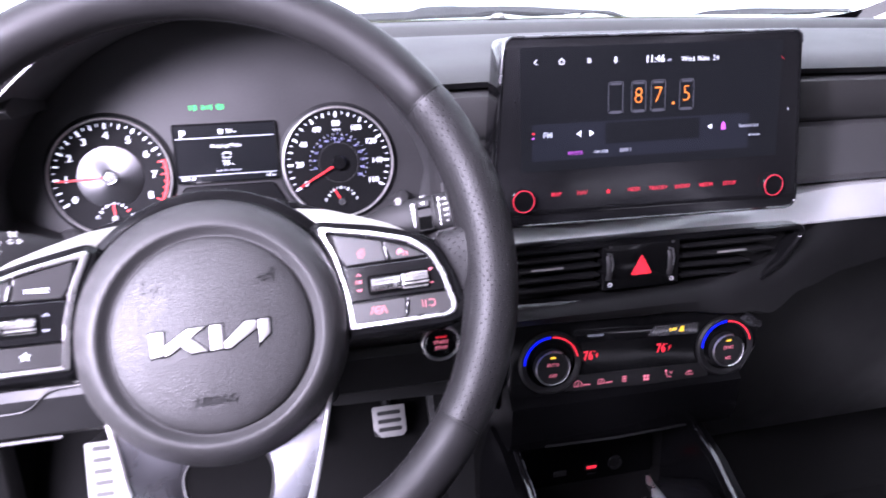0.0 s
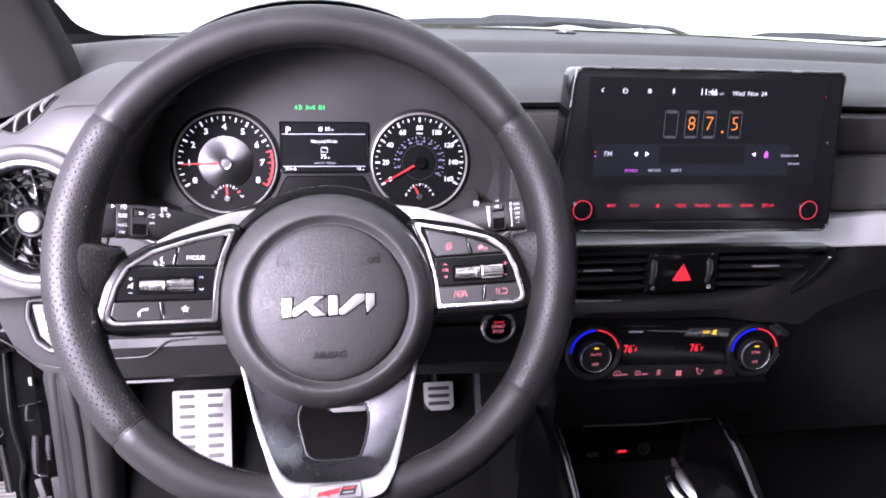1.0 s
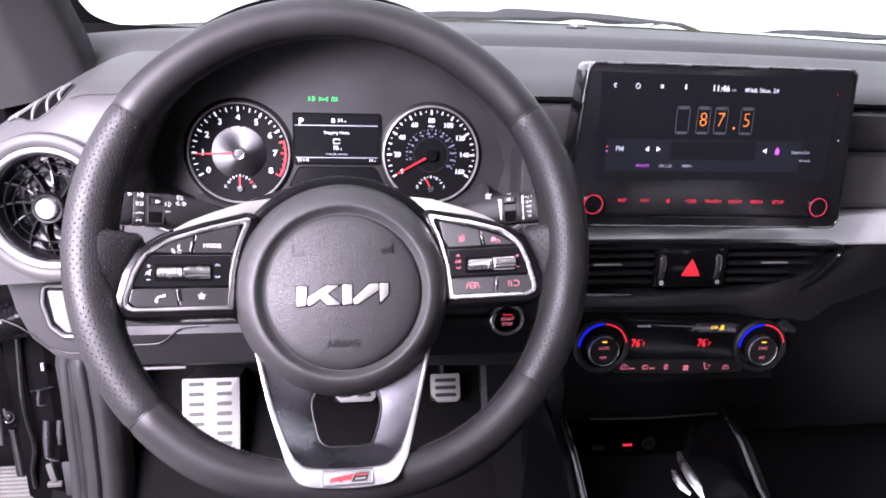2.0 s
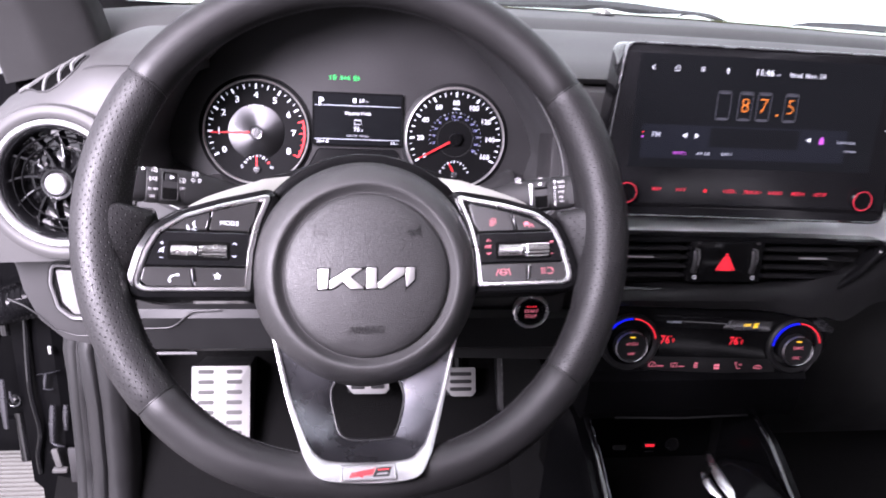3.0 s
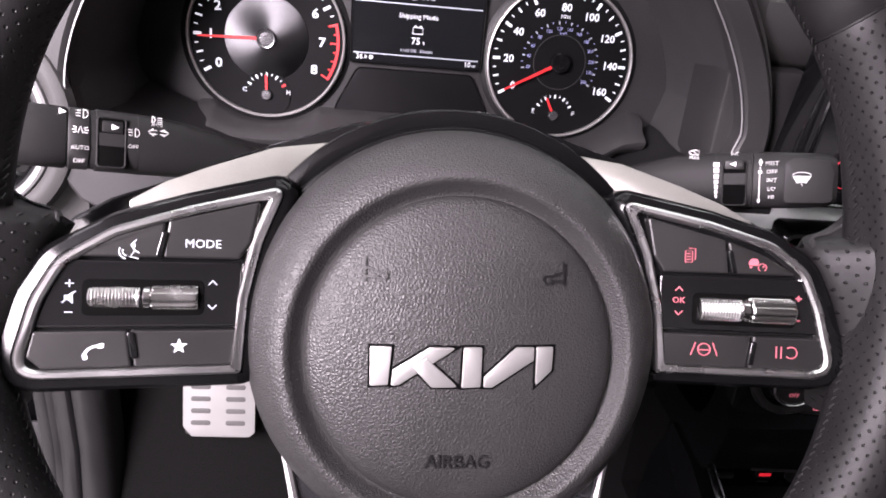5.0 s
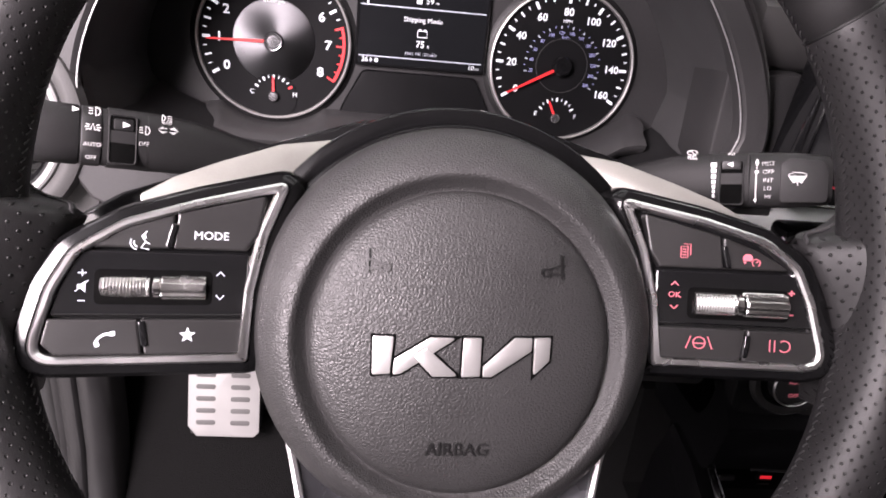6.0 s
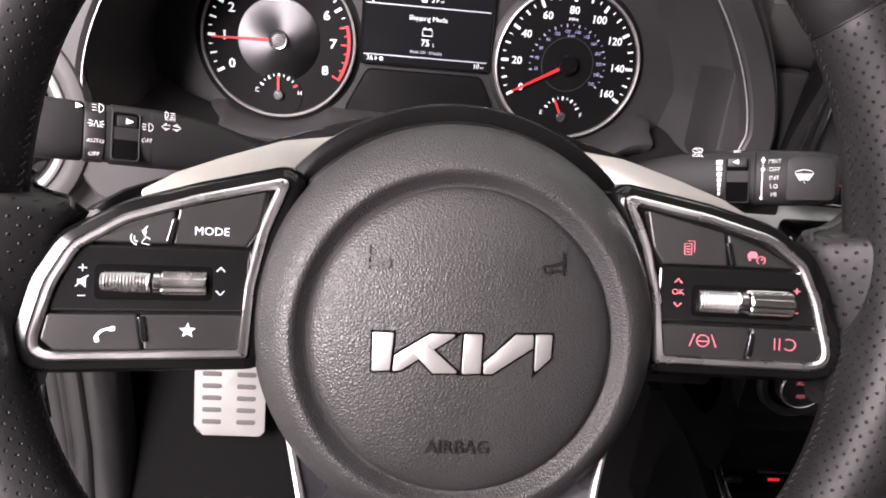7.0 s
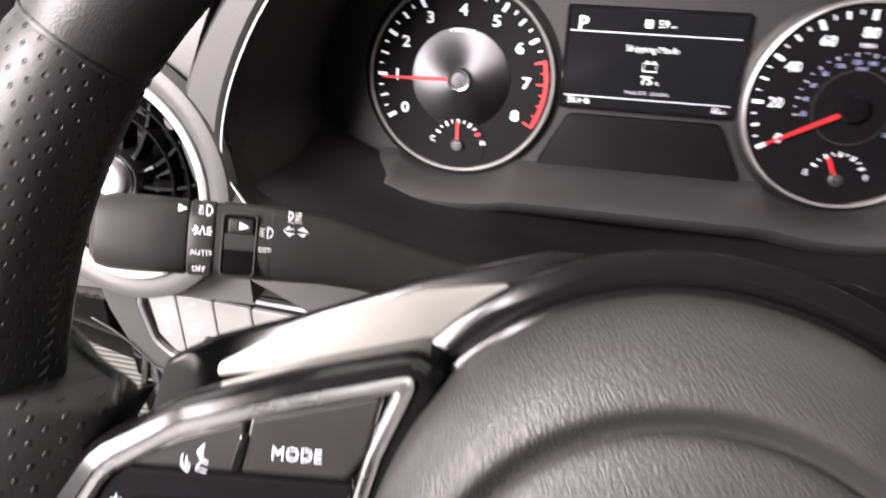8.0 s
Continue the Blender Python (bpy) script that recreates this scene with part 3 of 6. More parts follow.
def rim_radii(deg):
    """Half widths of the rim's section outwards and inwards, and half its depth: fuller at the grips."""
    side = min(abs((deg - 180 + 180) % 360 - 180), abs((deg + 180) % 360 - 180))
    g = math.exp(-(side / 26.0) ** 2)
    return 15.2, 14.6 + 1.5 * g, 15.0 + 1.0 * g, g


def rim_point(deg, phi, grow=0.0):
    out, inn, dep, g = rim_radii(deg)
    c, s = math.cos(phi), math.sin(phi)
    low = max(0.0, -s - 0.1) ** 1.2
    r = RIM_R + (c * (out + grow) if c > 0 else c * (inn + grow + 15.0 * g * low))
    a = radians(deg)
    y = RIM_Y + r * math.sin(a)
    if math.sin(a) < -0.8:
        y += 5.0 * ((-math.sin(a) - 0.8) / 0.2) ** 2
    w = RIM_W + 0.03 * (y - RIM_Y)
    return (RIM_X + r * math.cos(a), y, w + s * (dep + grow) - (6.0 * g * low if c < 0.3 else 0.0))


def rim_section(a0, a1, n, name, mat, label):
    bm = bmesh.new()
    uv = bm.loops.layers.uv.new("UVMap")
    m, grid = 28, []
    for i in range(n + 1):
        d = a0 + (a1 - a0) * i / n
        pinch = -0.9 if i in (0, n) else 0.0
        grid.append([bm.verts.new(rim_point(d, 2 * math.pi * k / m, pinch)) for k in range(m)])
    for i in range(n):
        for k in range(m):
            f = bm.faces.new((grid[i][k], grid[i][(k + 1) % m], grid[i + 1][(k + 1) % m], grid[i + 1][k]))
            for lp, (ii, kk) in zip(f.loops, ((i, k), (i, k + 1), (i + 1, k + 1), (i + 1, k))):
                d = a0 + (a1 - a0) * ii / n
                lp[uv].uv = (radians(d) * RIM_R, kk / m * 100.0)
    return part(name, bm, mat, wheel, label)


SEAMS = (33.6, 146.0, 220.4, 322.7)
rim_section(33.6, 146.0, 64, "rim_top", LEATHER, "smooth black leather rim")
rim_section(146.0, 220.4, 48, "rim_grip", GRIP, "perforated leather grip")
rim_section(220.4, 322.7, 60, "rim_bottom", LEATHER, "smooth black leather rim")
rim_section(322.7, 393.6, 48, "rim_grip", GRIP, "perforated leather grip")
for d in SEAMS:
    part("rim_seam", tube([rim_point(d, 2 * math.pi * k / 28, -0.9) for k in range(28)], 0.7, 6, True), DARKPRINT, wheel, "dark seam between leather panels")
bm = bmesh.new()
for k in range(300):
    d = 360 * k / 300
    p, q = Vector(rim_point(d, math.radians(200), 0.3)), Vector(rim_point(d + 0.75, math.radians(194), 0.3))
    tube([p, (p + q) / 2 + (p + q - 2 * Vector((0, RIM_Y, RIM_W))).normalized() * -0.3, q], 0.36, 5, False, bm)
st = part("stitching", bm, SOFT, wheel, "black cross stitching along the inner edge")
st["kind"] = "stuff"

# airbag cover: outer dome, groove ring and pad
HX, HY = 0.0, -11.0
rings = []
for r, z in [(80, -40), (80.5, -12), (79, -4), (75, 4), (70, 9.4), (66.5, 11.8), (64, 12.6), (62.6, 12.4), (61.4, 11.2), (58.8, 8.2), (57.4, 7.4), (54, 7.2)]:
    k = min(1.0, max(0.0, (79 - r) / 15))
    cy = HY - 3.4 * k * k * (3 - 2 * k)
    rings.append([(HX + r * math.cos(2 * math.pi * i / 96), cy + r * math.sin(2 * math.pi * i / 96), z) for i in range(96)])
part("airbag_cover", loops(rings, (False, False)), PAD, wheel, "grained black airbag cover")
part("airbag_pad", lathe([(57.2, 6.8), (56.9, 8.6), (56, 10.2), (54, 11.6), (50, 13.2), (42, 14.9), (28, 17.0), (12, 18.4), (0, 18.7)], 96, x=HX, y=HY - 3.4), PAD, wheel, "round grained centre pad")


ring = [(r, d) for r in (91, 82) for d in range(24, 157, 3)]
collar = [(HX + r * math.cos(radians(d)), HY + r * math.sin(radians(d))) for r, d in ring[:45] + ring[45:][::-1]]
part("hub_collar", slab(collar, -30, -21, 2.0), PIANO, wheel, "gloss black collar behind the airbag cover")
part("collar_edge", slab([(HX + r * math.cos(radians(d)), HY + r * math.sin(radians(d))) for r, d in [(82.4, k) for k in range(8, 173, 3)] + [(76, k) for k in range(170, 7, -3)]], -24, -15, 1.0), PIANO, wheel)


def pad_z(x, y):
    r = math.hypot(x - HX, y - HY + 3)
    return 18.7 - 0.0021 * r * r


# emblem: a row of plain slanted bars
def badge(pts, bm):
    return slab(rounded(pts, 0.7, 2), 0, 1.4, 0.35, bm, fz=lambda x, y: pad_z(x, y) - 0.1)


for bar in ([(-33.0, -25.6), (-26.6, -25.0), (-25.6, -11.5), (-33.2, -11.6)],
            [(-25.6, -25.4), (-22.6, -24.8), (-2.6, -11.4), (-12.4, -11.4), (-25.2, -19.6)],
            [(-18.6, -18.4), (-13.6, -15.2), (-1.8, -25.4), (-11.4, -25.6)],
            [(-0.9, -25.6), (6.0, -25.2), (6.2, -11.2), (-0.4, -11.2)],
            [(7.0, -25.4), (10.2, -25.4), (25.0, -15.8), (25.2, -11.0), (18.6, -11.0), (7.0, -21.6)],
            [(26.0, -25.0), (32.0, -19.4), (32.4, -10.8), (26.0, -10.9)]):
    part("emblem_groove", slab(shrink(bar, -0.7), 0, 0.5, 0.1, fz=lambda x, y: pad_z(x, y) - 0.1), HOLE, wheel, "dark groove round the emblem")
    bm = bmesh.new()
    badge(bar, bm)
    part("emblem_bar", bm, EMBLEM, wheel, "bare metal slanted bar of the emblem")
# raised lettering in black: the embossing's shading is put into its colour
text("AIRBAG", 5.2, -1.0, -53, 0.25, DARKPRINT, wheel, "emboss_shade_lettering", width=0.95, high=0.5, fz=pad_z)
for s in (-1, 1):
    bm = bmesh.new()
    for line in ([(s * 36, 20), (s * 36, 11)], [(s * 36, 16), (s * 31, 14.4), (s * 28.6, 14.4), (s * 28, 13.0), (s * 29, 11.8), (s * 31, 11.9), (s * 31.6, 13.4)], [(s * 36, 12.6), (s * 31.6, 12.6)]):
        slab(thick(line, 0.85), 0, 0.4, bm=bm, fz=lambda x, y: pad_z(x, y) + 0.55)
    part("horn_mark", bm, DARKPRINT, wheel)

# side spokes: gloss carrier, pale wing painted for its reflection, control pod
def mirror(pts, s):
    out = [(s * x, y) for x, y in pts]
    return out if s > 0 else out[::-1]


POD_TILT = radians(12.4)


def pod_lift(x, y):
    """Height of the pod's plane over the wheel plane: it rises outwards."""
    return 5.7 + (abs(x) - 110) * math.tan(POD_TILT) - 0.0136 * x


carrier = [(28, 76), (40, 75.5), (76, 64), (116, 47.6), (140, 39), (156, 30), (160, 12), (160, -18), (150, -26), (76, -26), (70, 0), (60, 40)]
wing_reflection = [(48, 66), (73.6, 61.6), (96, 52.6), (113, 44.8), (124, 37.4), (124, 34), (92, 40), (62, 46)]
def web(s):
    """The leather that runs from the grip to the spoke cover: edge points are (y, x at the cover, height there)."""
    edge = [(-40, 156, 4), (-32, 153, 8), (-24, 154, 11), (-16, 154, 12.5), (-8, 152, 13), (0, 150, 13), (8, 147.5, 12.5), (16, 144.5, 11.5), (23, 142, 9.5), (28, 141, 6), (31, 143.5, 1), (32.5, 149, -3), (34, 155, -5), (37.5, 161, -5), (43, 166, -4)]
    bm = bmesh.new()
    uv = bm.loops.layers.uv.new("UVMap")
    grid = []
    for y, x1, z1 in smooth_path(edge, 3):
        row = []
        x0, x1, z1 = math.sqrt(RIM_R ** 2 - (y - RIM_Y) ** 2) + s * RIM_X, x1 - 1.25 * s, z1 - (3 if s > 0 else 0)
        for k in range(11):
            v = k / 10
            row.append((x0 + (x1 - x0) * v, y, 31.2 + 0.03 * y + (z1 - 31.2) * v ** (2.2 if s < 0 else 1.3)))
        row.append((x1 - 0.6, y + (1.0 if y > 28 else 0), z1 - 3))
        row.append((x1 + 3, y - (4 if y > 28 else 0), z1 - (14 if y > 28 else 24)))
        grid.append([bm.verts.new((s * x, yy, z)) for x, yy, z in row])
    for i in range(len(grid) - 1):
        for k in range(len(grid[0]) - 1):
            quad = ((i, k), (i + 1, k), (i + 1, k + 1), (i, k + 1))
            f = bm.faces.new([grid[a][b] for a, b in (quad if s < 0 else quad[::-1])])
            for lp in f.loops:
                lp[uv].uv = (lp.vert.co.y * 1.0 + 3.0, abs(lp.vert.co.x) * 1.05)
    part("thumb_rest", bm, GRIP, wheel, "perforated leather thumb rest joining rim and spoke")
    seam = [(s * x + RIM_X * 0.5, y, z - 1.2) for y, x, z in edge[9:]]
    cord = smooth_path(seam, 4)
    bm = bmesh.new()
    for a, b in zip(cord, cord[1:]):
        m = (a + b) / 2
        tube([a, m + Vector((0, 1.2, 0.8)), b], 0.7, 5, False, bm)
    part("thumb_stitching", bm, SOFT, wheel, "braided black stitching")


chrome_left = [(67, 43), (98, 34.4), (122, 26.2), (138, 15.6), (145, 2), (151.5, -24.3), (80.5, -24), (79, 2), (74.5, 23)]
chrome_right = [(66, 43.2), (98, 36), (122, 28.4), (134, 18.4), (139.6, 4), (145.6, -22), (80, -22.4), (78.6, 2), (74, 23)]
narrow = lambda pts, s: [(x - (0.09 * max(0, x - 100) if s > 0 else 0), y + (1.6 * (y < 0) if s > 0 else 0)) for x, y in pts]
for s in (-1, 1):
    side = rounded(mirror(carrier, s), [0, 4, 8, 8, 8, 8, 8, 5, 5, 3, 2, 2] if s > 0 else [2, 2, 3, 5, 5, 8, 8, 8, 8, 8, 4, 0])
    part("spoke_plate", slab(side, -52, -38, 2.0), PIANO, wheel, "gloss black plate behind the spoke reflection")
    # the gloss spoke's reflection is modelled as a solid pale wing
    part("spoke_reflection", slab(rounded(mirror(wing_reflection, s), 1.5, 3), -12, 0.8, 0.7, fz=lambda x, y: -32 + 0.28 * max(0, abs(x) - 60) - 0.15 * (y - 45)), SATIN, wheel, "pale wing painted in for a reflection on the gloss spoke")
    web(s)
    oc = rounded(mirror(chrome_right if s > 0 else chrome_left, s), [2, 30, 22, 14, 30, 8, 1, 20, 20] if s > 0 else [20, 20, 1, 8, 30, 14, 22, 30, 2], 6)
    part("pod_frame", frame_ring(shrink(oc, -0.9), shrink(oc, 2.3), -8, 1.6, 0.9, fz=pod_lift), CHROME, wheel, "bright chrome frame round the buttons")
    pod = shrink(oc, 2.3)
    rings = [[(x + s * 0.5 * g * min(1.0, max(0.0, (abs(x) - 128) / 20)), y, (pod_lift(x, y) if d > -14 else 0.4 * pod_lift(x, y)) + d) for x, y in shrink(oc, -g)] for g, d in ((0.2, -4), (1.3, -0.4), (4.0, -1.2), (5.8, -4), (6.6, -9), (6.8, -34))]
    part("spoke_carrier", loops(rings, (False, False)), PIANO, wheel, "gloss black spoke cover")
    part("pod_base", slab(pod, -10, -3.6, fz=pod_lift), GLOSS, wheel)

    def key(pts, name="button", mat=KEYBLACK, top=0.2, bev=0.8, label=""):
        return part(name, slab(rounded(mirror(narrow(pts, s), s), 1.0, 3), -5, top, bev, fz=pod_lift), mat, wheel, label, False)

    # (local x runs outwards from 110 at the pod's middle)
    key([(74.6, 38.0), (77.4, 23), (81.5, 16.6), (106.4, 16.6), (104.8, 29.8)])
    key([(105.6, 29.6), (107.2, 16.6), (132.6, 16.6), (133.2, 17.4), (121, 24.2)])
    key([(80.2, -8.8), (80.8, -21.6), (114.6, -21.6), (116.4, -8.8)])
    key([(117.2, -8.8), (115.4, -21.6), (142.6, -21.6), (147, -17.6), (145.2, -8.8)])
    key([(80.4, 15.4), (80.2, -7.6), (145.2, -7.6), (137.4, 15.4)], "roller_panel", GLOSS, -0.6, 0.6, "gloss black roller panel")
    for pts in ([(104.6, 26), (106.6, 26), (108.6, 17), (106.4, 17)], [(114.6, -9.4), (116.8, -9.4), (115.4, -18.6), (113.2, -18.6)]):
        part("divider", slab(rounded(mirror(pts, s), 0.8, 3), -3, 1.2, 0.5, fz=pod_lift), GLOSS, wheel)
    part("roller_recess", slab(rect(38.5, 12.6, s * 112, 2.6, 2.5), -3, -0.35, 0.2, fz=pod_lift), HOLE, wheel)
    # two rollers on one axle, ribbed lengthwise and crosswise
    for half, (x0, x1) in enumerate(((94.6, 110.0), (113.4, 129.4))):
        ribbed = (half == 1) == (s < 0)
        n = 40
        rings = []
        cuts = spread(x0, x1, 30)
        for i, x in enumerate(cuts):
            edge = min(i, len(cuts) - 1 - i)
            cut = -0.5 if edge == 0 else 0.0
            ring = []
            for k in range(n):
                a = 2 * math.pi * k / n
                r = 4.6 + cut
                if ribbed and edge > 1:
                    r += 0.28 * (1 if i % 2 else -1)
                if not ribbed:
                    r += 0.45 * (1 if (k // 2) % 3 else -1)
                ring.append((s * x, 2.6 + r * math.cos(a), 0.6 + 0.8 * r * math.sin(a) + pod_lift(x, 0)))
            rings.append(ring)
        part("roller", loops(rings), ROLLER, wheel, "ribbed silver roller")
    part("roller_collar", tube([(s * x, 2.6, 0.6 + pod_lift(x, 0)) for x in (110.2, 110.8, 112.6, 113.2)], [3.6, 4.6, 4.6, 3.6], 24), ROLLER, wheel)


def pod_text(s, size, x, y, mat, z=0.25):
    return text(s, size, x, y, z, mat, wheel, bold=0.0, fz=pod_lift)


def pod_marks(lines, d, mat, z=0.22, closed=()):
    bm = bmesh.new()
    for ln in lines:
        slab(thick(ln, d), 0, 0.15, bm=bm, fz=lambda x, y: pod_lift(x, y) + z)
    for pg in closed:
        slab(pg, 0, 0.15, bm=bm, fz=lambda x, y: pod_lift(x, y) + z)
    return marks(bm, mat, wheel)


def star(x, y, r, n=5):
    return [(x + (r if k % 2 == 0 else r * 0.42) * math.sin(math.pi * k / n), y + (r if k % 2 == 0 else r * 0.42) * math.cos(math.pi * k / n)) for k in range(2 * n)][::-1]


pod_text("MODE", 3.1, -93.4, 21.8, WHITE)
pod_marks([], 0.5, WHITE, closed=[star(-100.4, -14.6, 2.9)])
pod_marks([arc(4.2, 84, 163, -125.8, -18.2, 8)], 0.9, WHITE, closed=[rounded([(-126.0, -14.9), (-124.0, -14.7), (-123.8, -13.0), (-125.6, -13.2)], 0.4, 2), rounded([(-130.6, -16.6), (-129.0, -16.8), (-128.6, -18.4), (-130.0, -18.8)], 0.4, 2)])
pod_marks([[(-114.8, 22.8), (-116.4, 20.8), (-115.2, 19.0), (-116.6, 16.8), (-114.0, 16.2)], [(-115.2, 19.0), (-113.8, 18.2)], arc(1.4, 150, 260, -117.6, 18.6, 6), arc(2.5, 150, 260, -117.6, 18.6, 6)], 0.36, WHITE, closed=[[(-116.6, 21.0), (-115.4, 22.4), (-115.0, 20.4), (-115.8, 19.6)]])
pod_marks([[(-136.2, 7.4), (-133.6, 7.4)], [(-134.9, 6.1), (-134.9, 8.7)], [(-136.2, -2.4), (-133.8, -2.4)], [(-137.0, 0.8), (-133.0, 4.8)]], 0.4, DIMWHITE, -0.5, [[(-136.4, 1.8), (-135.4, 1.8), (-133.8, 0.4), (-133.8, 4.6), (-135.4, 3.4), (-136.4, 3.4)]])
pod_marks([[(-91.4, 7.2), (-90.0, 8.7), (-88.6, 7.2)], [(-91.4, 0.0), (-90.0, -1.5), (-88.6, 0.0)]], 0.55, DIMWHITE, -0.5)
pod_marks([[(86.2, 9.4), (87.6, 10.9), (89.0, 9.4)], [(86.2, 1.4), (87.6, -0.1), (89.0, 1.4)]], 0.5, PINK, -0.5)
pod_text("OK", 2.4, 87.6, 5.6, PINK, -0.5)
pod_marks([[(130.8, 8.0), (133.2, 8.0)], [(132.0, 6.8), (132.0, 9.2)], [(130.4, -0.6), (132.8, -0.6)]], 0.5, PINK, -0.5)
pod_marks([[(89.2, 20.8), (89.2, 25.2), (91.8, 25.2), (91.8, 20.8), (89.2, 20.8)], [(90.4, 26.2), (92.9, 26.2), (92.9, 21.8)]], 0.3, PINK, closed=[rect(1.5, 0.38, 90.5, y) for y in (21.9, 23.0, 24.1)])
pod_marks([arc(1.5, -60, 240, 117.9, 19.6, 12), [(117.9, 19.6), (118.7, 20.4)]], 0.34, PINK, closed=[rounded([(112.9, 20.3), (116.2, 20.3), (116.6, 21.6), (115.8, 23.0), (113.9, 23.0), (112.9, 21.8)], 0.4, 2), rect(0.9, 0.7, 113.7, 19.7)])
pod_marks([[(92.4, -15.6), (94.2, -10.6)], [(102.4, -15.6), (100.6, -10.6)], circle(2.3, 97.4, -13.2, 20) + [(99.7, -13.2)], [(95.4, -13.4), (99.4, -13.4)]], 0.4, PINK)
pod_marks([[(124.2, -15.4), (124.2, -10.8)], [(126.0, -15.4), (126.0, -10.8)], arc(2.2, -140, 130, 129.6, -13.1, 14)], 0.4, PINK)

# lower spoke: a chrome U that rises over the rim, a dished satin panel inside it, an opening and the badge
def low_z(x, y):
    t = min(1.0, max(0.0, (-60 - y) / 86))
    return -8 + 42 * t ** 1.6


u_out = smooth_path([(-67, -50), (-56.5, -92), (-46, -122), (-40.5, -135), (-30, -146), (0, -149.5), (28, -147.5), (38.5, -136.5), (44, -124), (54.5, -93), (65.5, -54)])
u_in = smooth_path([(-63.3, -52), (-52.4, -93), (-41, -121), (-34, -131), (-25, -135.6), (0, -137.3), (24, -136.4), (33, -130.6), (39.5, -121.6), (51, -93), (62, -56)])
u_hole = smooth_path([(-17, -78), (-22.6, -88), (-25.2, -97), (-21.6, -115), (-18.6, -122), (-12.6, -125.4), (0, -126.2), (12.6, -126), (18.6, -122.4), (25.2, -98), (17, -78)])
sink = lambda p: low_z(p.x, p.y) * 0.55 - 8.0
rings = []
for o, i in zip(u_out, u_in):
    zo, zi = low_z(o.x, o.y), low_z(i.x, i.y)
    m = (o + i) / 2
    rings.append([(o.x, o.y, zo - 14), (o.x, o.y, zo - 0.6), (o.x * 0.92 + i.x * 0.08, o.y * 0.92 + i.y * 0.08, zo + 0.9), (m.x, m.y, (zo + zi) / 2 + 1.5), (i.x * 0.92 + o.x * 0.08, i.y * 0.92 + o.y * 0.08, zi + 0.9), (i.x, i.y, zi - 0.6), (i.x, i.y, zi - 14)])
part("spoke_edge", loops(rings), USILVER, wheel, "bright chrome U-shaped spoke edge")
rings = []
for i, h in zip(u_in, u_hole):
    zi, zh = low_z(i.x, i.y) - 1.4, sink(h)
    row = []
    for k in range(7):
        t = k / 6
        p = i.lerp(h, t)
        row.append((p.x, p.y, zi + (zh - zi) * (t ** 0.8)))
    row += [(h.x, h.y, zh - 9), (i.x, i.y, zi - 12)]
    rings.append(row)
part("lower_spoke", loops(rings), SPOKE, wheel, "dished dark satin metal lower spoke")
for a, b in ((2, 59),):
    part("opening_trim", tube([(h.x, h.y, sink(h) + 0.2) for h in u_hole[a:b]], 0.9, 8), MATTE, wheel, "black edge of the spoke opening")
bo = rect(34.5, 8.8, -1, -142.4, 1.0)
bdg = part("badge", slab(bo, -3, 1.8, 0.3, fz=low_z), KNOBSILVER, wheel, "silver badge with red and black bars")
part("badge_rim", frame_ring(bo, shrink(bo, 1.0), -1, 2.4, 0.3, fz=low_z), USILVER, bdg)
enamel = surface("red_enamel", (0.62, 0.03, 0.035), 0.3)
part("badge_bar", slab([(-13, -144.6), (-11.8, -142.2), (-6, -141.4), (3.4, -140.2), (1.6, -143.4), (-4, -143.8), (-5, -145.0), (-7, -144.0)], 1.7, 2.2, fz=low_z), enamel, bdg, smooth=False)
part("badge_bar", slab([(1.4, -144.8), (4.2, -140.0), (13.8, -139.8), (11.8, -144.6)], 1.7, 2.2, fz=low_z), DARKPRINT, bdg, smooth=False)
part("badge_bar", slab([(4.6, -141.4), (5.0, -140.8), (12.4, -140.6), (12.0, -141.2)], 2.1, 2.4, fz=low_z), enamel, bdg, smooth=False)
part("badge_bar", slab([(4.0, -143.8), (4.4, -142.8), (11.2, -142.6), (10.8, -143.6)], 2.1, 2.4, fz=low_z), KNOBSILVER, bdg, smooth=False)
part("column_cover", lathe([(0, -150), (52, -150), (58, -120), (62, -60), (66, -40), (66, -30), (0, -30)], 40, x=0, y=2), MATTE, wheel, "black hub behind the airbag")

# ---- steering column shroud and stalks ----
shroud = thing("column_shroud", WHEEL, "matte black steering column shroud", "column shroud")
rings = []
for w, sx, top, bot in ((-52, 62, 52, -54), (-70, 68, 60, -60), (-110, 70, 64, -64), (-190, 76, 62, -70), (-250, 80, 58, -74)):
    rings.append([(x, y, w) for x, y in rounded([(-sx, bot), (sx, bot), (sx * 0.94, top - 12), (sx * 0.45, top), (-sx * 0.45, top), (-sx * 0.94, top - 12)], 16, 4)])
part("shroud_shell", loops(rings), MATTE, shroud)
part("shroud_split", tube([(-66, 0, -60), (-72, 0, -110), (-79, 0, -200)], 0.9, 6), DARKPRINT, shroud)


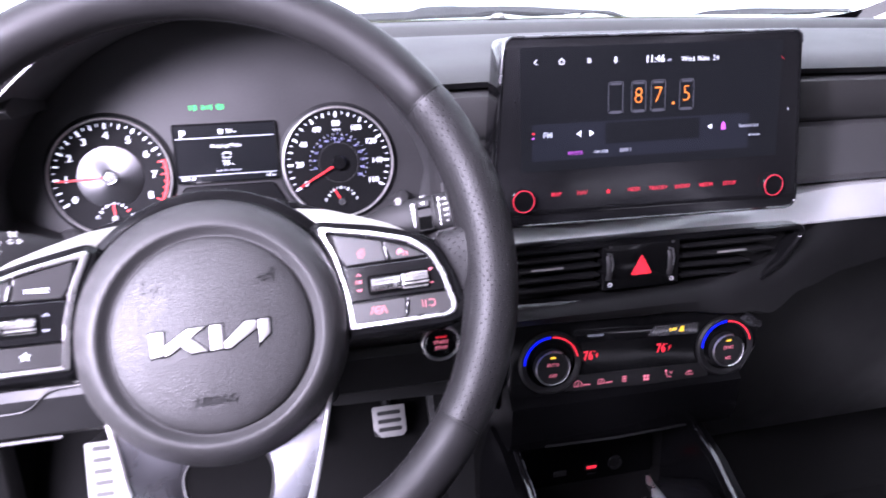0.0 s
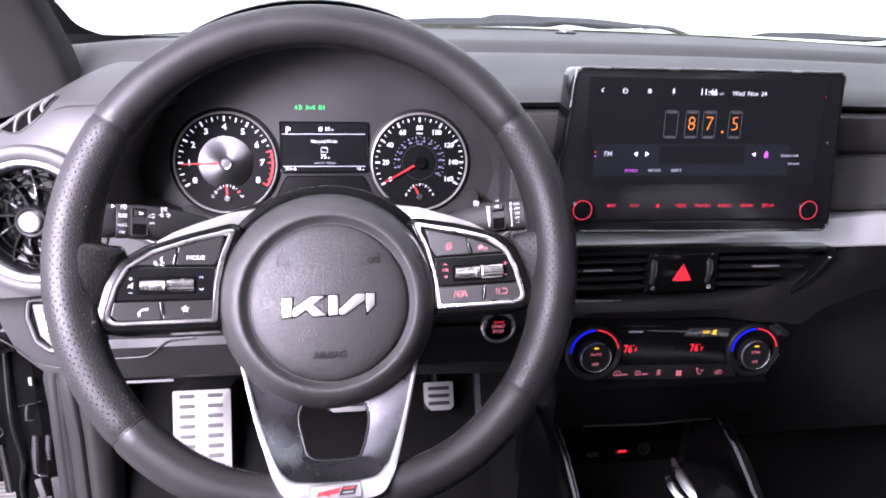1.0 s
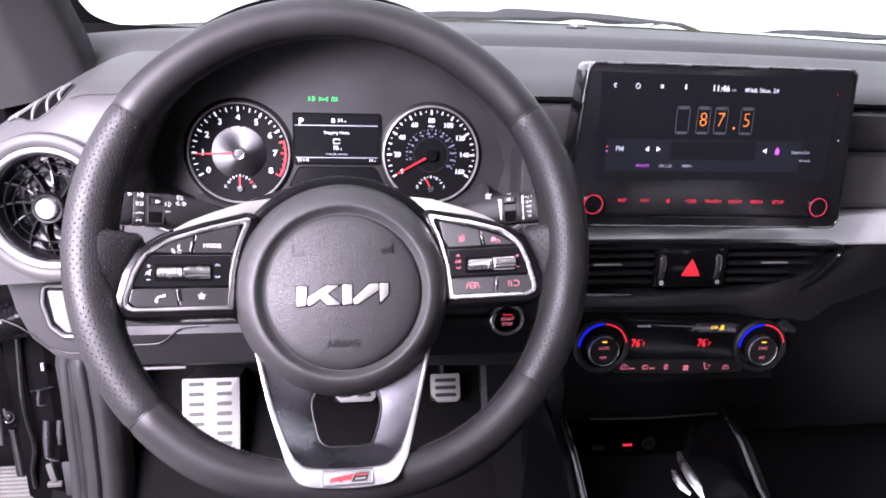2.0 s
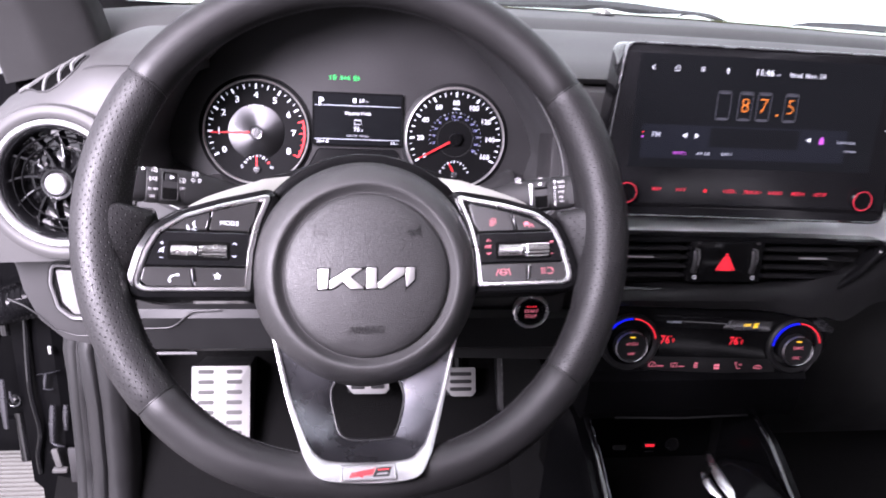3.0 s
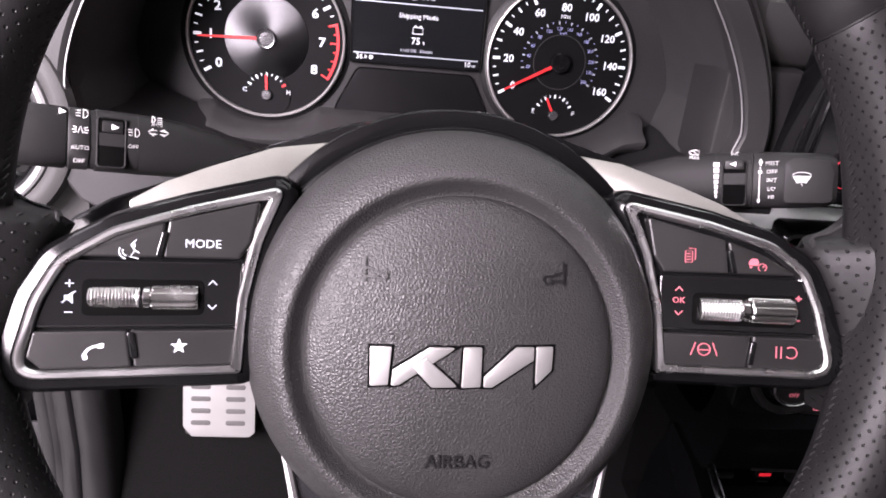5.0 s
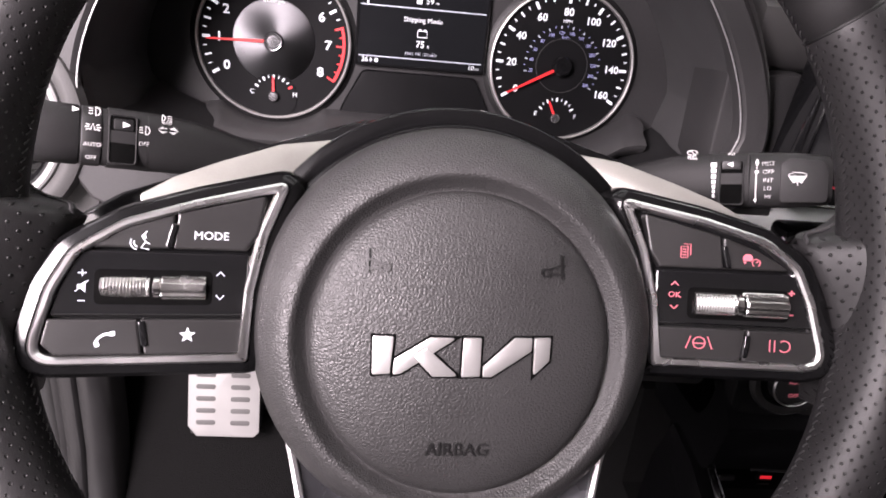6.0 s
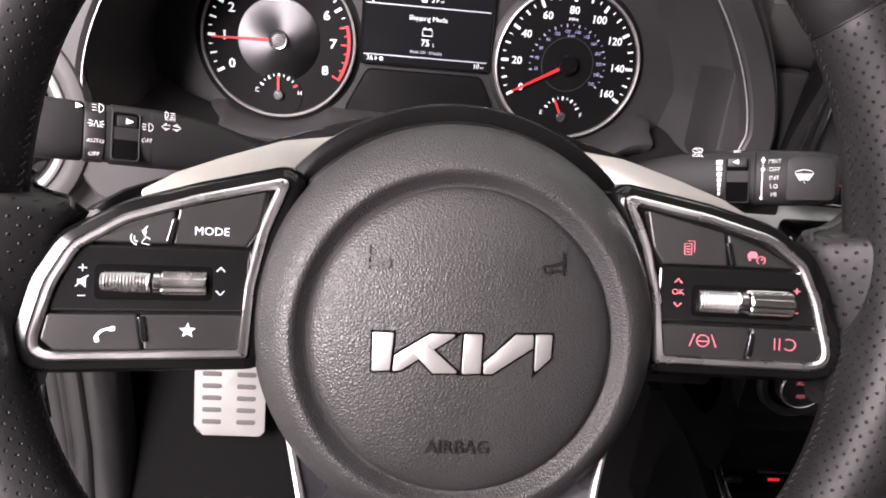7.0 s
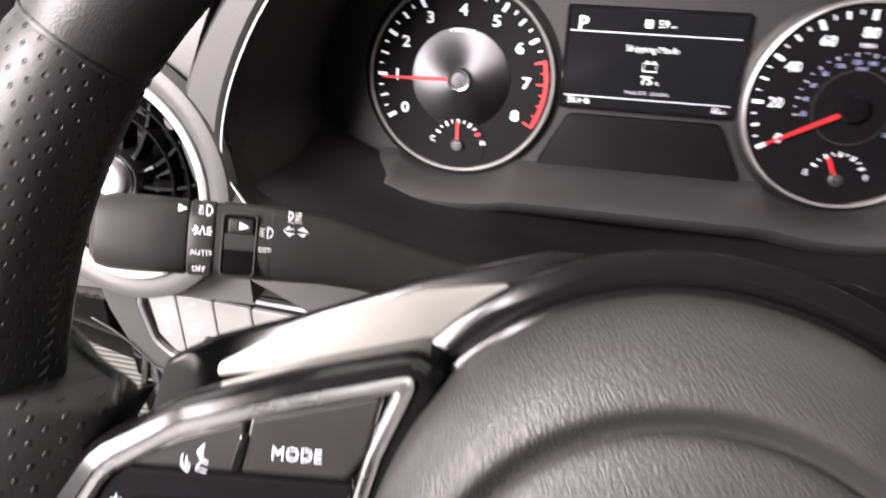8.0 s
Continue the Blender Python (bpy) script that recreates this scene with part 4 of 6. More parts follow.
def stalk(s):
    lean = Matrix.Rotation(radians(-25 * s), 4, "Y")
    ob = thing("light_stalk" if s < 0 else "wiper_stalk", WHEEL @ Matrix.Translation((s * 0.1537, 0.068 if s < 0 else 0.0635, -0.0819)) @ lean,
               "black light and indicator stalk with printed symbols" if s < 0 else "black wiper stalk with printed settings", "stalk")
    # rings run outwards from the column
    def ring(x, h, d, dy=0.0, dz=0.0):
        return [(s * x, dy + h * math.copysign(abs(math.sin(a)) ** 0.75, math.sin(a)), dz + d * math.copysign(abs(math.cos(a)) ** 0.75, math.cos(a))) for a in [2 * math.pi * k / 28 for k in range(28)]]
    def sleeve(name, sections, label="", dy=-1.2):
        return part(name, loops([ring(x, h, d, dy, 0) for x, h, d in sections]), STALK, ob, label)
    body = [(-92, 11, 10, -14, 2), (-60, 11.5, 10, -8, 1), (-45, 12.5, 9, -4.5, 0), (-30, 13.4, 8.5, -2.2, 0), (-12, 14.2, 8.5, -1.4, 0), (8, 14.2, 8.5, -1.2, 0)]
    part("stalk_body", loops([ring(*b) for b in body]), STALK, ob)
    part("body_seam", loops([ring(-9.6, 14.4, 8.56, -1.4, 0), ring(-9.1, 14.4, 8.56, -1.4, 0)], (False, False)), DARKPRINT, ob)
    if s < 0:
        sleeve("dial_gap", ((7.6, 13.6, 8.2), (10.9, 13.4, 8.2)))
        sleeve("dial_ring", ((10.6, 13.2, 8.6), (11.2, 13.9, 9.0), (18.8, 13.9, 9.0), (19.4, 13.2, 8.6)), "black twist ring with printed symbols")
        sleeve("end_knob", ((19.8, 13.2, 8.6), (20.6, 13.8, 9.1), (34, 14.0, 9.4), (46, 13.6, 9.2), (50, 12.4, 8.4), (52, 9.6, 6.0)), "dark twist end")
        part("window_frame", frame_ring(rect(12.6, 23.4, -1.8, -2.5, 2.2), rect(11.0, 21.8, -1.8, -2.5, 1.6), 7.6, 8.95, 0.3), STALK, ob)
        part("window", slab(rect(11.2, 22.0, -1.8, -2.5, 1.6), 7.4, 8.4, 0.2), HOLE, ob, "black slot")
        part("pointer_tile", slab(rect(8.6, 5.2, -1.5, 4.5, 0.8), 8.2, 8.9, 0.3), MATTE, ob)
        mark([(-2.0, 3.1), (1.4, 4.5), (-2.0, 5.9)], 8.95, STALKPRINT, ob, "pointer")
        mark([(-23.2, 8.0), (-23.2, 10.6), (-20.2, 9.3)], 8.9, STALKPRINT, ob, "pointer")
        def lamp(x, y, z, r=1.9):
            bm = bmesh.new()
            slab(thick(arc(r, -90, 90, x, y, 10) + [(x, y + r), (x, y - r)], 0.28), z, z + 0.12, bm=bm)
            for k in (-1.2, 0, 1.2):
                slab(rect(1.8, 0.26, x - 2.0, y + k), z, z + 0.12, bm=bm)
            marks(bm, STALKPRINT, ob)
        lamp(-13.6, 9.3, 8.7)
        lamp(8.0, 3.0, 8.55)
        bm = bmesh.new()
        for a in (-30, 0, 30, 150, 180, 210):
            slab(thick([(-14.6 + 1.6 * math.cos(radians(a)), 1.9 + 1.6 * math.sin(radians(a))), (-14.6 + 3.4 * math.cos(radians(a)), 1.9 + 2.8 * math.sin(radians(a)))], 0.36), 9.05, 9.2, bm=bm)
        slab(thick([(-15.6, 0.5), (-14.6, 3.5), (-13.6, 0.5)], 0.36), 9.05, 9.2, bm=bm)
        marks(bm, STALKPRINT, ob)
        text("AUTO", 1.95, -14.6, -6.1, 9.02, STALKPRINT, ob, bold=-0.022)
        text("OFF", 1.95, -15.0, -12.0, 8.2, STALKPRINT, ob, bold=-0.022)
        text("OFF", 2.0, 7.4, -3.5, 8.5, STALKPRINT, ob, bold=-0.022)
        bm = bmesh.new()
        slab(thick(arc(1.4, -90, 90, 15.2, 10.0, 8) + [(15.2, 11.4), (15.2, 8.6)], 0.36), 8.1, 8.3, bm=bm)
        for k in (-1, 0, 1):
            slab(rect(2.2, 0.32, 18.6, 10.0 + k), 8.1, 8.3, bm=bm)
        for d in (-1, 1):
            slab(thick([(18.1 + d * 0.6, 5.0), (18.1 + d * 2.3, 5.0), (18.1 + d * 2.3, 6.0), (18.1 + d * 4.4, 4.2), (18.1 + d * 2.3, 2.4), (18.1 + d * 2.3, 3.4), (18.1 + d * 0.6, 3.4)], 0.32), 8.45, 8.6, bm=bm)
        marks(bm, STALKPRINT, ob)
        text("AUTO", 1.3, 17.4, 7.7, 8.35, STALKPRINT, ob)
    else:
        sleeve("end_sleeve", ((8.2, 14.2, 8.5), (8.8, 14.4, 8.8), (24, 14.2, 9.0), (36, 13.6, 9.0), (44, 12.6, 8.6), (46.6, 11, 7)))
        part("end_cap", slab(rounded([(22.5, -13.4), (44.2, -13.0), (44.8, 2.0), (42.6, 7.4), (27, 9.4), (22.5, 6.5)], [2, 3, 4, 3, 4, 3]), 8.4, 9.35, 0.5), STALK, ob, "smooth dark end cap")
        part("window_frame", frame_ring(rect(12.0, 23.4, -0.4, -3.3, 2.0), rect(10.4, 21.8, -0.4, -3.3, 1.5), 7.6, 8.95, 0.3), STALK, ob)
        part("window", slab(rect(10.6, 22.0, -0.4, -3.3, 1.5), 7.4, 8.4, 0.2), HOLE, ob, "black slot")
        part("pointer_tile", slab(rect(9.2, 4.6, -0.6, 5.8, 0.8), 8.2, 8.9, 0.3), MATTE, ob)
        mark([(0.1, 4.8), (0.1, 7.4), (-2.9, 6.1)], 8.95, STALKPRINT, ob, "pointer")
        part("divider", slab(rect(0.5, 13, 7.6, 4.6, 0.2), 8.3, 9.0, 0.1), STALK, ob)
        for k, y in enumerate((5.8, 2.8, -0.2, -3.0, -5.6, -8.0, -10.2)):
            mark(rect(2.9 - 0.32 * k, 2.4 - 0.12 * k, -9.2 + 0.04 * k, y), 8.5, STALKPRINT, ob, "scale_bar", 0.15)
        text("INT", 1.7, -0.6, 11.4, 7.7, STALKPRINT, ob, bold=-0.022)
        text("PULL", 1.7, -19.8, 9.6, 7.9, STALKPRINT, ob)
        for y, tx in ((6.4, "MIST"), (2.2, "OFF"), (-2.1, "INT"), (-6.3, "LO"), (-10.4, "HI")):
            text(tx, 2.2, 16.8, y, 8.9, STALKPRINT, ob, bold=-0.022)
        bm = bmesh.new()
        slab(rect(0.42, 14.6, 11.2, -5.0), 8.8, 8.95, bm=bm)
        slab(rect(0.5, 0.8, 11.4, 4.2), 8.8, 8.95, bm=bm)
        slab([(10.4, 6.6), (12.6, 6.6), (11.5, 9.0)], 8.8, 8.95, bm=bm)
        slab(rect(0.8, 1.4, 11.5, 6.0), 8.8, 8.95, bm=bm)
        slab([(10.2, -11.8), (11.1, -13.6), (12.0, -11.8)], 8.8, 8.95, bm=bm)
        slab(circle(1.0, 11.4, 2.2, 12), 8.8, 8.98, bm=bm)
        marks(bm, STALKPRINT, ob)
        bm = bmesh.new()
        fan = [(26.2, 0.2)] + arc(8.4, 118, 62, 30.3, -6.4, 8) + [(34.4, 0.2), (32.2, -3.4)] + arc(4.2, 62, 118, 30.3, -7.0, 5) + [(28.4, -3.4), (26.2, 0.2)]
        slab(thick(fan, 0.28), 9.36, 9.5, bm=bm)
        slab(thick([(30.6, -4.6), (28.8, 0.6)], 0.28), 9.36, 9.5, bm=bm)
        marks(bm, STALKPRINT, ob)
        bm = bmesh.new()
        fan = [(-22.6, 12.4)] + arc(4.4, 118, 62, -20.0, 9.2, 6) + [(-17.4, 12.4), (-18.6, 11.2), (-21.2, 11.2), (-22.6, 12.4)]
        slab(thick(fan, 0.3), 7.2, 7.5, bm=bm)
        slab(thick([(-18.0, 11.0), (-21.4, 13.6)], 0.3), 7.2, 7.5, bm=bm)
        marks(bm, STALKPRINT, ob)
    return ob


stalk(-1)
stalk(1)

# ---- the instrument cluster ----
CLUSTER = plane_at((-0.0065, 0.316, 0.730), 8)
cluster = thing("instrument_cluster", CLUSTER, "lit instrument cluster with two round dials and a small display", "instrument cluster")
back = [(0.985 * (x - BX) + BX + 6.5, 0.985 * (z - BZ) + BZ - 730) for x, z in arch] + [(-192, -85), (196, -85)]
part("backing", slab(back, -20, -4), LENSBLACK, cluster, "smoked black instrument lens")


def ledge_back(x):
    """Height of the ledge where it meets the dials: it dips under each of them."""
    z = 684 - 1.1 * max(0.0, -158 - x) + min(13.0, 0.6 * max(0.0, x - 140))
    for xc in (-110.9, 102.3):
        d = abs(x - xc)
        if d < 60:
            z = min(z, 732 - math.sqrt(60.5 ** 2 - d * d))
    return z


rings = []
for k in range(105):
    x = -182 + 350 * k / 104
    zb = ledge_back(x)
    zm = 0.35 * zb + 0.65 * (674 - 1.2 * max(0.0, -150 - x) + min(12.0, 0.6 * max(0.0, x - 130)))
    out = 1 - 0.02 * min(1.0, max(0.0, (abs(x + 6.5) - 120) / 60))
    rings.append([(x, 318, zb), (x, 306, zb), (x, 296, 0.6 * zb + 0.4 * zm + 1.5), (x * out, 284, zm + 1.2), (x * out, 277, zm - 0.4), (x * out, 273, zm - 3), (x * out, 274, zm - 6), (x * out, 282, zm - 14), (x, 318, zb - 30)])
part("ledge", loops(rings), LEDGE, dash, "satin grey sculpted ledge below the dials")


def dial(x0, name, label):
    base = part(name, lathe([(0, -6), (53, -6), (53, -0.4), (0, -0.4)], 72, x=x0), FACE, cluster, label)
    part("bezel", lathe([(53.2, -2), (53.4, 2.0), (54.2, 2.8), (55.0, 2.4), (56.2, -4)], 96, x=x0), EMBLEM, base, "thin chrome ring")
    part("bezel_cone", lathe([(56.2, -2), (59, -3.2), (62, -6)], 72, x=x0), MATTE, base)
    return base


def ticks(base, x0, y0, r0, r1, w, angles, mat, z=0.0, name="tick"):
    for a in angles:
        c, s = math.cos(radians(a)), math.sin(radians(a))
        p0, p1 = (x0 + r0 * c, y0 + r0 * s), (x0 + r1 * c, y0 + r1 * s)
        mark(thick([p0, p1], w), z, mat, base, name)


def small_gauge(base, x0, lo, hi, needle_deg, red_last):
    part("small_face", lathe([(0, 0), (17, 0), (17, 0.5), (0, 0.5)], 40, x=x0, y=-39), FACE, base)
    ticks(base, x0, -39, 12.6, 15.4, 1.3, (150, 120, 90, 60) + (() if red_last else (30,)), WHITE, 0.5)
    if red_last:
        ticks(base, x0, -39, 12.4, 15.6, 1.5, (30,), NEEDLE, 0.5)
    ticks(base, x0, -39, 13.4, 15.2, 0.7, (135, 105, 75, 45), WHITE, 0.5)
    text(lo, 3.4, x0 - 15.5, -36.6, 0.5, WHITE, base, "numeral")
    text(hi, 3.4, x0 + 15.5, -37, 0.5, WHITE, base, "numeral")
    a = radians(needle_deg)
    part("small_needle", slab(thick([(x0, -39), (x0 + 14 * math.cos(a), -39 + 14 * math.sin(a))], 1.5), 1.6, 2.2), NEEDLE, base, smooth=False)
    part("small_cap", lathe([(3.6, 0.5), (3.6, 3), (2.8, 3.8), (0, 3.9)], 24, x=x0, y=-39), EDGE, base)


def needle(base, x0, deg, r0, r1):
    c, s = math.cos(radians(deg)), math.sin(radians(deg))
    n = (-s, c)
    q = lambda r, w: (x0 + r * c + n[0] * w, r * s + n[1] * w)
    part("needle", slab([q(r0, 1.1), q(r0, -1.1), q(r1, -0.6), q(r1, 0.6)], 3.0, 3.8), NEEDLE, base, "glowing red needle", smooth=False)


TX, SX = -104.4, 108.8
tach = dial(TX, "tachometer", "round rev counter with white figures")
part("inner_disc", lathe([(0, 1.6), (6, 1.5), (20, 0.9), (29, 0.1), (29.4, -0.6)], 72), DISC, tach, "brushed metal inner disc").location.x = TX * 0.001
ticks(tach, TX, 0, 45.0, 50.4, 2.0, [210 - 30 * k for k in range(7)], WHITE)
ticks(tach, TX, 0, 45.6, 50.4, 1.3, [210 - 30 * k - 15 for k in range(7)], WHITE)
ticks(tach, TX, 0, 47.6, 50.2, 0.8, [210 - 7.5 * k for k in range(28) if k % 2], WHITE)
mark(arc(51.0, 16, -30, TX, 0, 20) + arc(49.0, -30, 16, TX, 0, 20), 0.0, NEEDLE, tach, "red_zone")
ticks(tach, TX, 0, 47.0, 50.8, 0.9, (7.5, -7.5, -15, -22.5), NEEDLE, 0.05)
ticks(tach, TX, 0, 44.5, 50.8, 1.2, (0, -30, 15), NEEDLE, 0.12)
for k in range(9):
    a = radians(210 - 30 * k)
    text(str(k), 6.6, TX + 38.6 * math.cos(a), 38.6 * math.sin(a), 0.0, WHITE, tach, "numeral", bold=0.025, width=1.1)
text("x1000rpm", 2.6, TX, 27.6, 1.2, WHITE, tach)
small_gauge(tach, TX, "C", "H", 91, True)
needle(tach, TX, 181.5, -6, 47)
part("needle_cap", lathe([(7, 1), (7, 5), (6, 6.4), (5, 6.2), (4.4, 5.6), (0, 5.8)], 32, x=TX), EDGE, tach, "bright needle cap")

speedo = dial(SX, "speedometer", "round speedometer with white and blue figures")
ticks(speedo, SX, 0, 45.0, 50.4, 2.0, [210 - 30 * k for k in range(9)], WHITE)
ticks(speedo, SX, 0, 46.4, 50.4, 1.3, [210 - 30 * k - 15 for k in range(8)], WHITE)
ticks(speedo, SX, 0, 47.8, 50.2, 0.8, [210 - 7.5 * k for k in range(33) if k % 2], WHITE)
for k in range(9):
    a = radians(210 - 30 * k)
    text(str(20 * k), 5.6, SX + 38.6 * math.cos(a), 38.6 * math.sin(a), 0.0, WHITE, speedo, "numeral", bold=0.025, width=1.0)
text("MPH", 2.6, SX, 32.2, 0.0, WHITE, speedo)
text("km/h", 2.0, SX, 20.8, 0.0, BLUE, speedo)
kph = [210 - 18.64 * k / 2 for k in range(2, 27)]
ticks(speedo, SX, 0, 27.0, 29.2, 0.9, kph[::2], DIMWHITE)
ticks(speedo, SX, 0, 28.0, 29.2, 0.6, kph[1::2], BLUE)
for k in range(1, 14):
    a = radians(210 - 18.64 * k)
    text(str(20 * k), 2.6, SX + 24.0 * math.cos(a), 24.0 * math.sin(a), 0.0, BLUE, speedo, "numeral", width=0.85)
small_gauge(speedo, SX, "E", "F", 117, False)
needle(speedo, SX, 209, 4, 46)
part("needle_cap", lathe([(7.5, 0), (7.5, 4), (6.4, 5.4), (0, 5.6)], 32, x=SX), GLOSS, speedo)
part("inner_ring", frame_ring(circle(20, SX), circle(19.4, SX), -0.3, 0.1), SOFT, speedo)

# the small display between the dials
lcd = part("display", slab(rect(93, 53, 2, 17, 1.0), -4, -0.6), LCD, cluster, "small dark display with white text")
part("display_frame", frame_ring(rect(96.5, 56.5, 2, 17, 2), rect(93, 53, 2, 17, 2), -4, 0.6, 0.4), GLOSS, cluster)
text("P", 8.0, -37, 35.0, -0.5, WHITE, lcd, bold=0.02)
text("59", 4.2, 6, 36.8, -0.5, WHITE, lcd)
text("mi", 2.0, 11.4, 36.0, -0.5, WHITE, lcd)
mark(rounded([(-3.6, 34.6), (0.2, 34.6), (0.2, 39), (-3.6, 39)], 0.5, 2), -0.5, WHITE, lcd)
mark(rect(91, 0.8, 2, 31.4), -0.5, DIMWHITE, lcd, "line")
mark(rect(91, 0.8, 2, -4.2), -0.5, DIMWHITE, lcd, "line")
text("Shipping Mode", 3.5, 2, 23.4, -0.5, WHITE, lcd)
bm = bmesh.new()
slab(thick([(-1.5, 11.6), (-1.5, 16), (5.5, 16), (5.5, 11.6), (-1.5, 11.6)], 0.6), -0.5, -0.4, bm=bm)
slab(rect(1.4, 1, 0.2, 16.8), -0.5, -0.4, bm=bm)
slab(rect(1.4, 1, 3.8, 16.8), -0.5, -0.4, bm=bm)
marks(bm, WHITE, lcd, "battery_icon")
text("75", 4.8, 1, 6.4, -0.5, WHITE, lcd, bold=0.02)
text("%", 2.2, 6.8, 5.2, -0.5, WHITE, lcd)
text("Hold OK : Disable", 2.3, 2, -0.4, -0.5, DIMWHITE, lcd)
text("36", 3.8, -39, -7.0, -0.5, WHITE, lcd)
mark([(-35.2, -8.6), (-33.4, -7.0), (-35.2, -5.4)], -0.5, WHITE, lcd)
mark(circle(1.5, -30.6, -7.0, 10), -0.5, WHITE, lcd)
text("10", 3.6, 40, -7.2, -0.5, WHITE, lcd)
text("mi", 1.9, 44.4, -7.8, -0.5, WHITE, lcd)
blank = rounded([(-40, -15), (44, -15), (58, -42), (60, -50), (-56, -50), (-54, -42)], [6, 6, 8, 3, 3, 8])
part("blank_panel", slab(blank, -5, -1.4, 1.0), FACE, cluster, "blank recessed panel below the display")
part("blank_edge", tube([(x, y, -1.6) for x, y in blank], 0.7, 6, True), GLOSS, cluster)
# green telltales
bm = bmesh.new()
slab(thick(arc(2.3, -90, 90, -24, 60.3, 10) + [(-24, 62.6), (-24, 58)], 0.8), -3.6, -3.4, bm=bm)
for k in (-1.6, 0, 1.6):
    slab(rect(2.4, 0.7, -27.4, 60.3 + k), -3.6, -3.4, bm=bm)
marks(bm, GREEN, cluster, "green_telltale")
bm = bmesh.new()
slab(thick(arc(2.3, 90, 270, -0.6, 60.3, 10) + [(-0.6, 58), (-0.6, 62.6)], 0.8), -3.6, -3.4, bm=bm)
for k in (-1.6, 0, 1.6):
    slab(rect(2.4, 0.7, 2.2, 60.3 + k), -3.6, -3.4, bm=bm)
marks(bm, GREEN, cluster, "green_telltale")
bm = bmesh.new()
for d in (-1, 1):
    for k in (-1, 0, 1):
        slab(thick([(-12 + d * 2.0, 60.3 + 0.7 * k), (-12 + d * 5.0, 60.3 + 2.0 * k)], 0.7), -3.6, -3.4, bm=bm)
slab(thick([(-13.2, 58.6), (-12, 61.8), (-10.8, 58.6)], 0.7), -3.6, -3.4, bm=bm)
marks(bm, GREEN, cluster, "green_telltale")

# ---- the touchscreen ----
SCREEN = plane_at((0.3655, 0.171, 0.77), 4)
scr = thing("touchscreen", SCREEN, "wide black touchscreen showing a radio page, on the dashboard", "touchscreen")
so = rounded([(-150, -80), (150, -84), (143, 77.5), (-135, 78)], [10, 12, 8, 9])
part("housing", slab(so, -34, -3, 2), GLOSS, scr, "gloss black housing")
part("edge_trim", frame_ring(so, shrink(so, 2.2), -8, 0.2, 0.8), GLOSS, scr)
# the housing's top highlight, put in as a bright metal tube
part("top_highlight", tube([(-139.0, 40, -0.4), (-136.2, 66, -0.4), (-133.8, 73.4, -0.4), (-129, 77.4, -0.4), (0, 77.4, -0.4), (138, 76.9, -0.4), (142.2, 73, -0.4), (143.2, 66, -0.4)], 1.1, 8), EDGE, scr, "metal line drawn for the highlight along the top")
part("front_glass", slab(shrink(so, 2.2), -6, -0.8, 0.5), GLASSBLACK, scr, "glossy black glass")
disp = part("display", slab(rect(246, 102, 1, 18, 0.5), -0.9, -0.5), LCD, scr, "dark radio page")
Z = -0.45
mark(rect(206, 31, -9, -9), Z - 0.06, LCDBAND, disp, "band", 0.05)
mark(rect(90, 18, -0.5, -4), Z, LCD, disp, "band", 0.05)
bm = bmesh.new()
slab(thick([(-107.2, 59.0), (-109.4, 57.1), (-107.2, 55.2)], 0.7), Z, Z + 0.1, bm=bm)
marks(bm, WHITE, disp)
bm = bmesh.new()
slab(thick([(-87.9, 57.0), (-85.4, 59.4), (-82.9, 57.0)], 0.6), Z, Z + 0.1, bm=bm)
slab(thick([(-87.2, 57.0), (-87.2, 54.8), (-83.6, 54.8), (-83.6, 57.0)], 0.6), Z, Z + 0.1, bm=bm)
marks(bm, WHITE, disp)
bm = bmesh.new()
for k in (-1.4, 0, 1.4):
    slab(rect(3.6, 0.6, -61, 57 + k), Z, Z + 0.1, bm=bm)
marks(bm, WHITE, disp)
bm = bmesh.new()
slab(rounded(rect(1.6, 3.2, -36.8, 57.8), 0.7, 3), Z, Z + 0.1, bm=bm)
slab(thick(arc(1.7, 200, 340, -36.8, 57, 8), 0.5), Z, Z + 0.1, bm=bm)
slab(rect(0.6, 1.4, -36.8, 54.8), Z, Z + 0.1, bm=bm)
marks(bm, WHITE, disp)
text("11:46", 6.2, -0.5, 56.2, Z, WHITE, disp, bold=0.004, width=0.98)
text("AM", 2.2, 13, 54.8, Z, DIMWHITE, disp)
text("Wed. Nov. 24", 4.6, 42.5, 55.3, Z, WHITE, disp, bold=-0.012)
for x, ch in ((-36.4, ""), (-15, "8"), (3.4, "7"), (30.6, "5")):
    tb = rounded(rect(14, 27, x, 25.6), 3, 3)
    part("tube", frame_ring(tb, shrink(tb, 0.7), Z, Z + 0.08), TUBE, disp, smooth=False)
    mark(rect(10, 2.0, x, 37), Z, TUBE, disp, "tube_cap")
    mark(rect(10, 2.0, x, 13.6), Z, TUBE, disp, "tube_cap")
    if ch:
        text(ch, 14.5, x, 25.8, Z + 0.1, ORANGE, disp, "numeral", width=0.92, bold=-0.034)
mark(circle(1.2, 18, 18.6, 10), Z, ORANGE, disp)
text("FM", 5.0, -98, -3, Z, DIMWHITE, disp, bold=0.02)
bm = bmesh.new()
slab([(-68, -5.6), (-68, -0.4), (-72, -3)][::-1], Z, Z + 0.1, bm=bm)
marks(bm, WHITE, disp)
bm = bmesh.new()
slab([(-60, -5.6), (-56, -3), (-60, -0.4)], Z, Z + 0.1, bm=bm)
marks(bm, WHITE, disp)
bm = bmesh.new()
slab([(53, -4.4), (54.4, -4.4), (56.6, -6), (56.6, -1), (54.4, -2.6), (53, -2.6)], Z, Z + 0.1, bm=bm)
marks(bm, WHITE, disp)
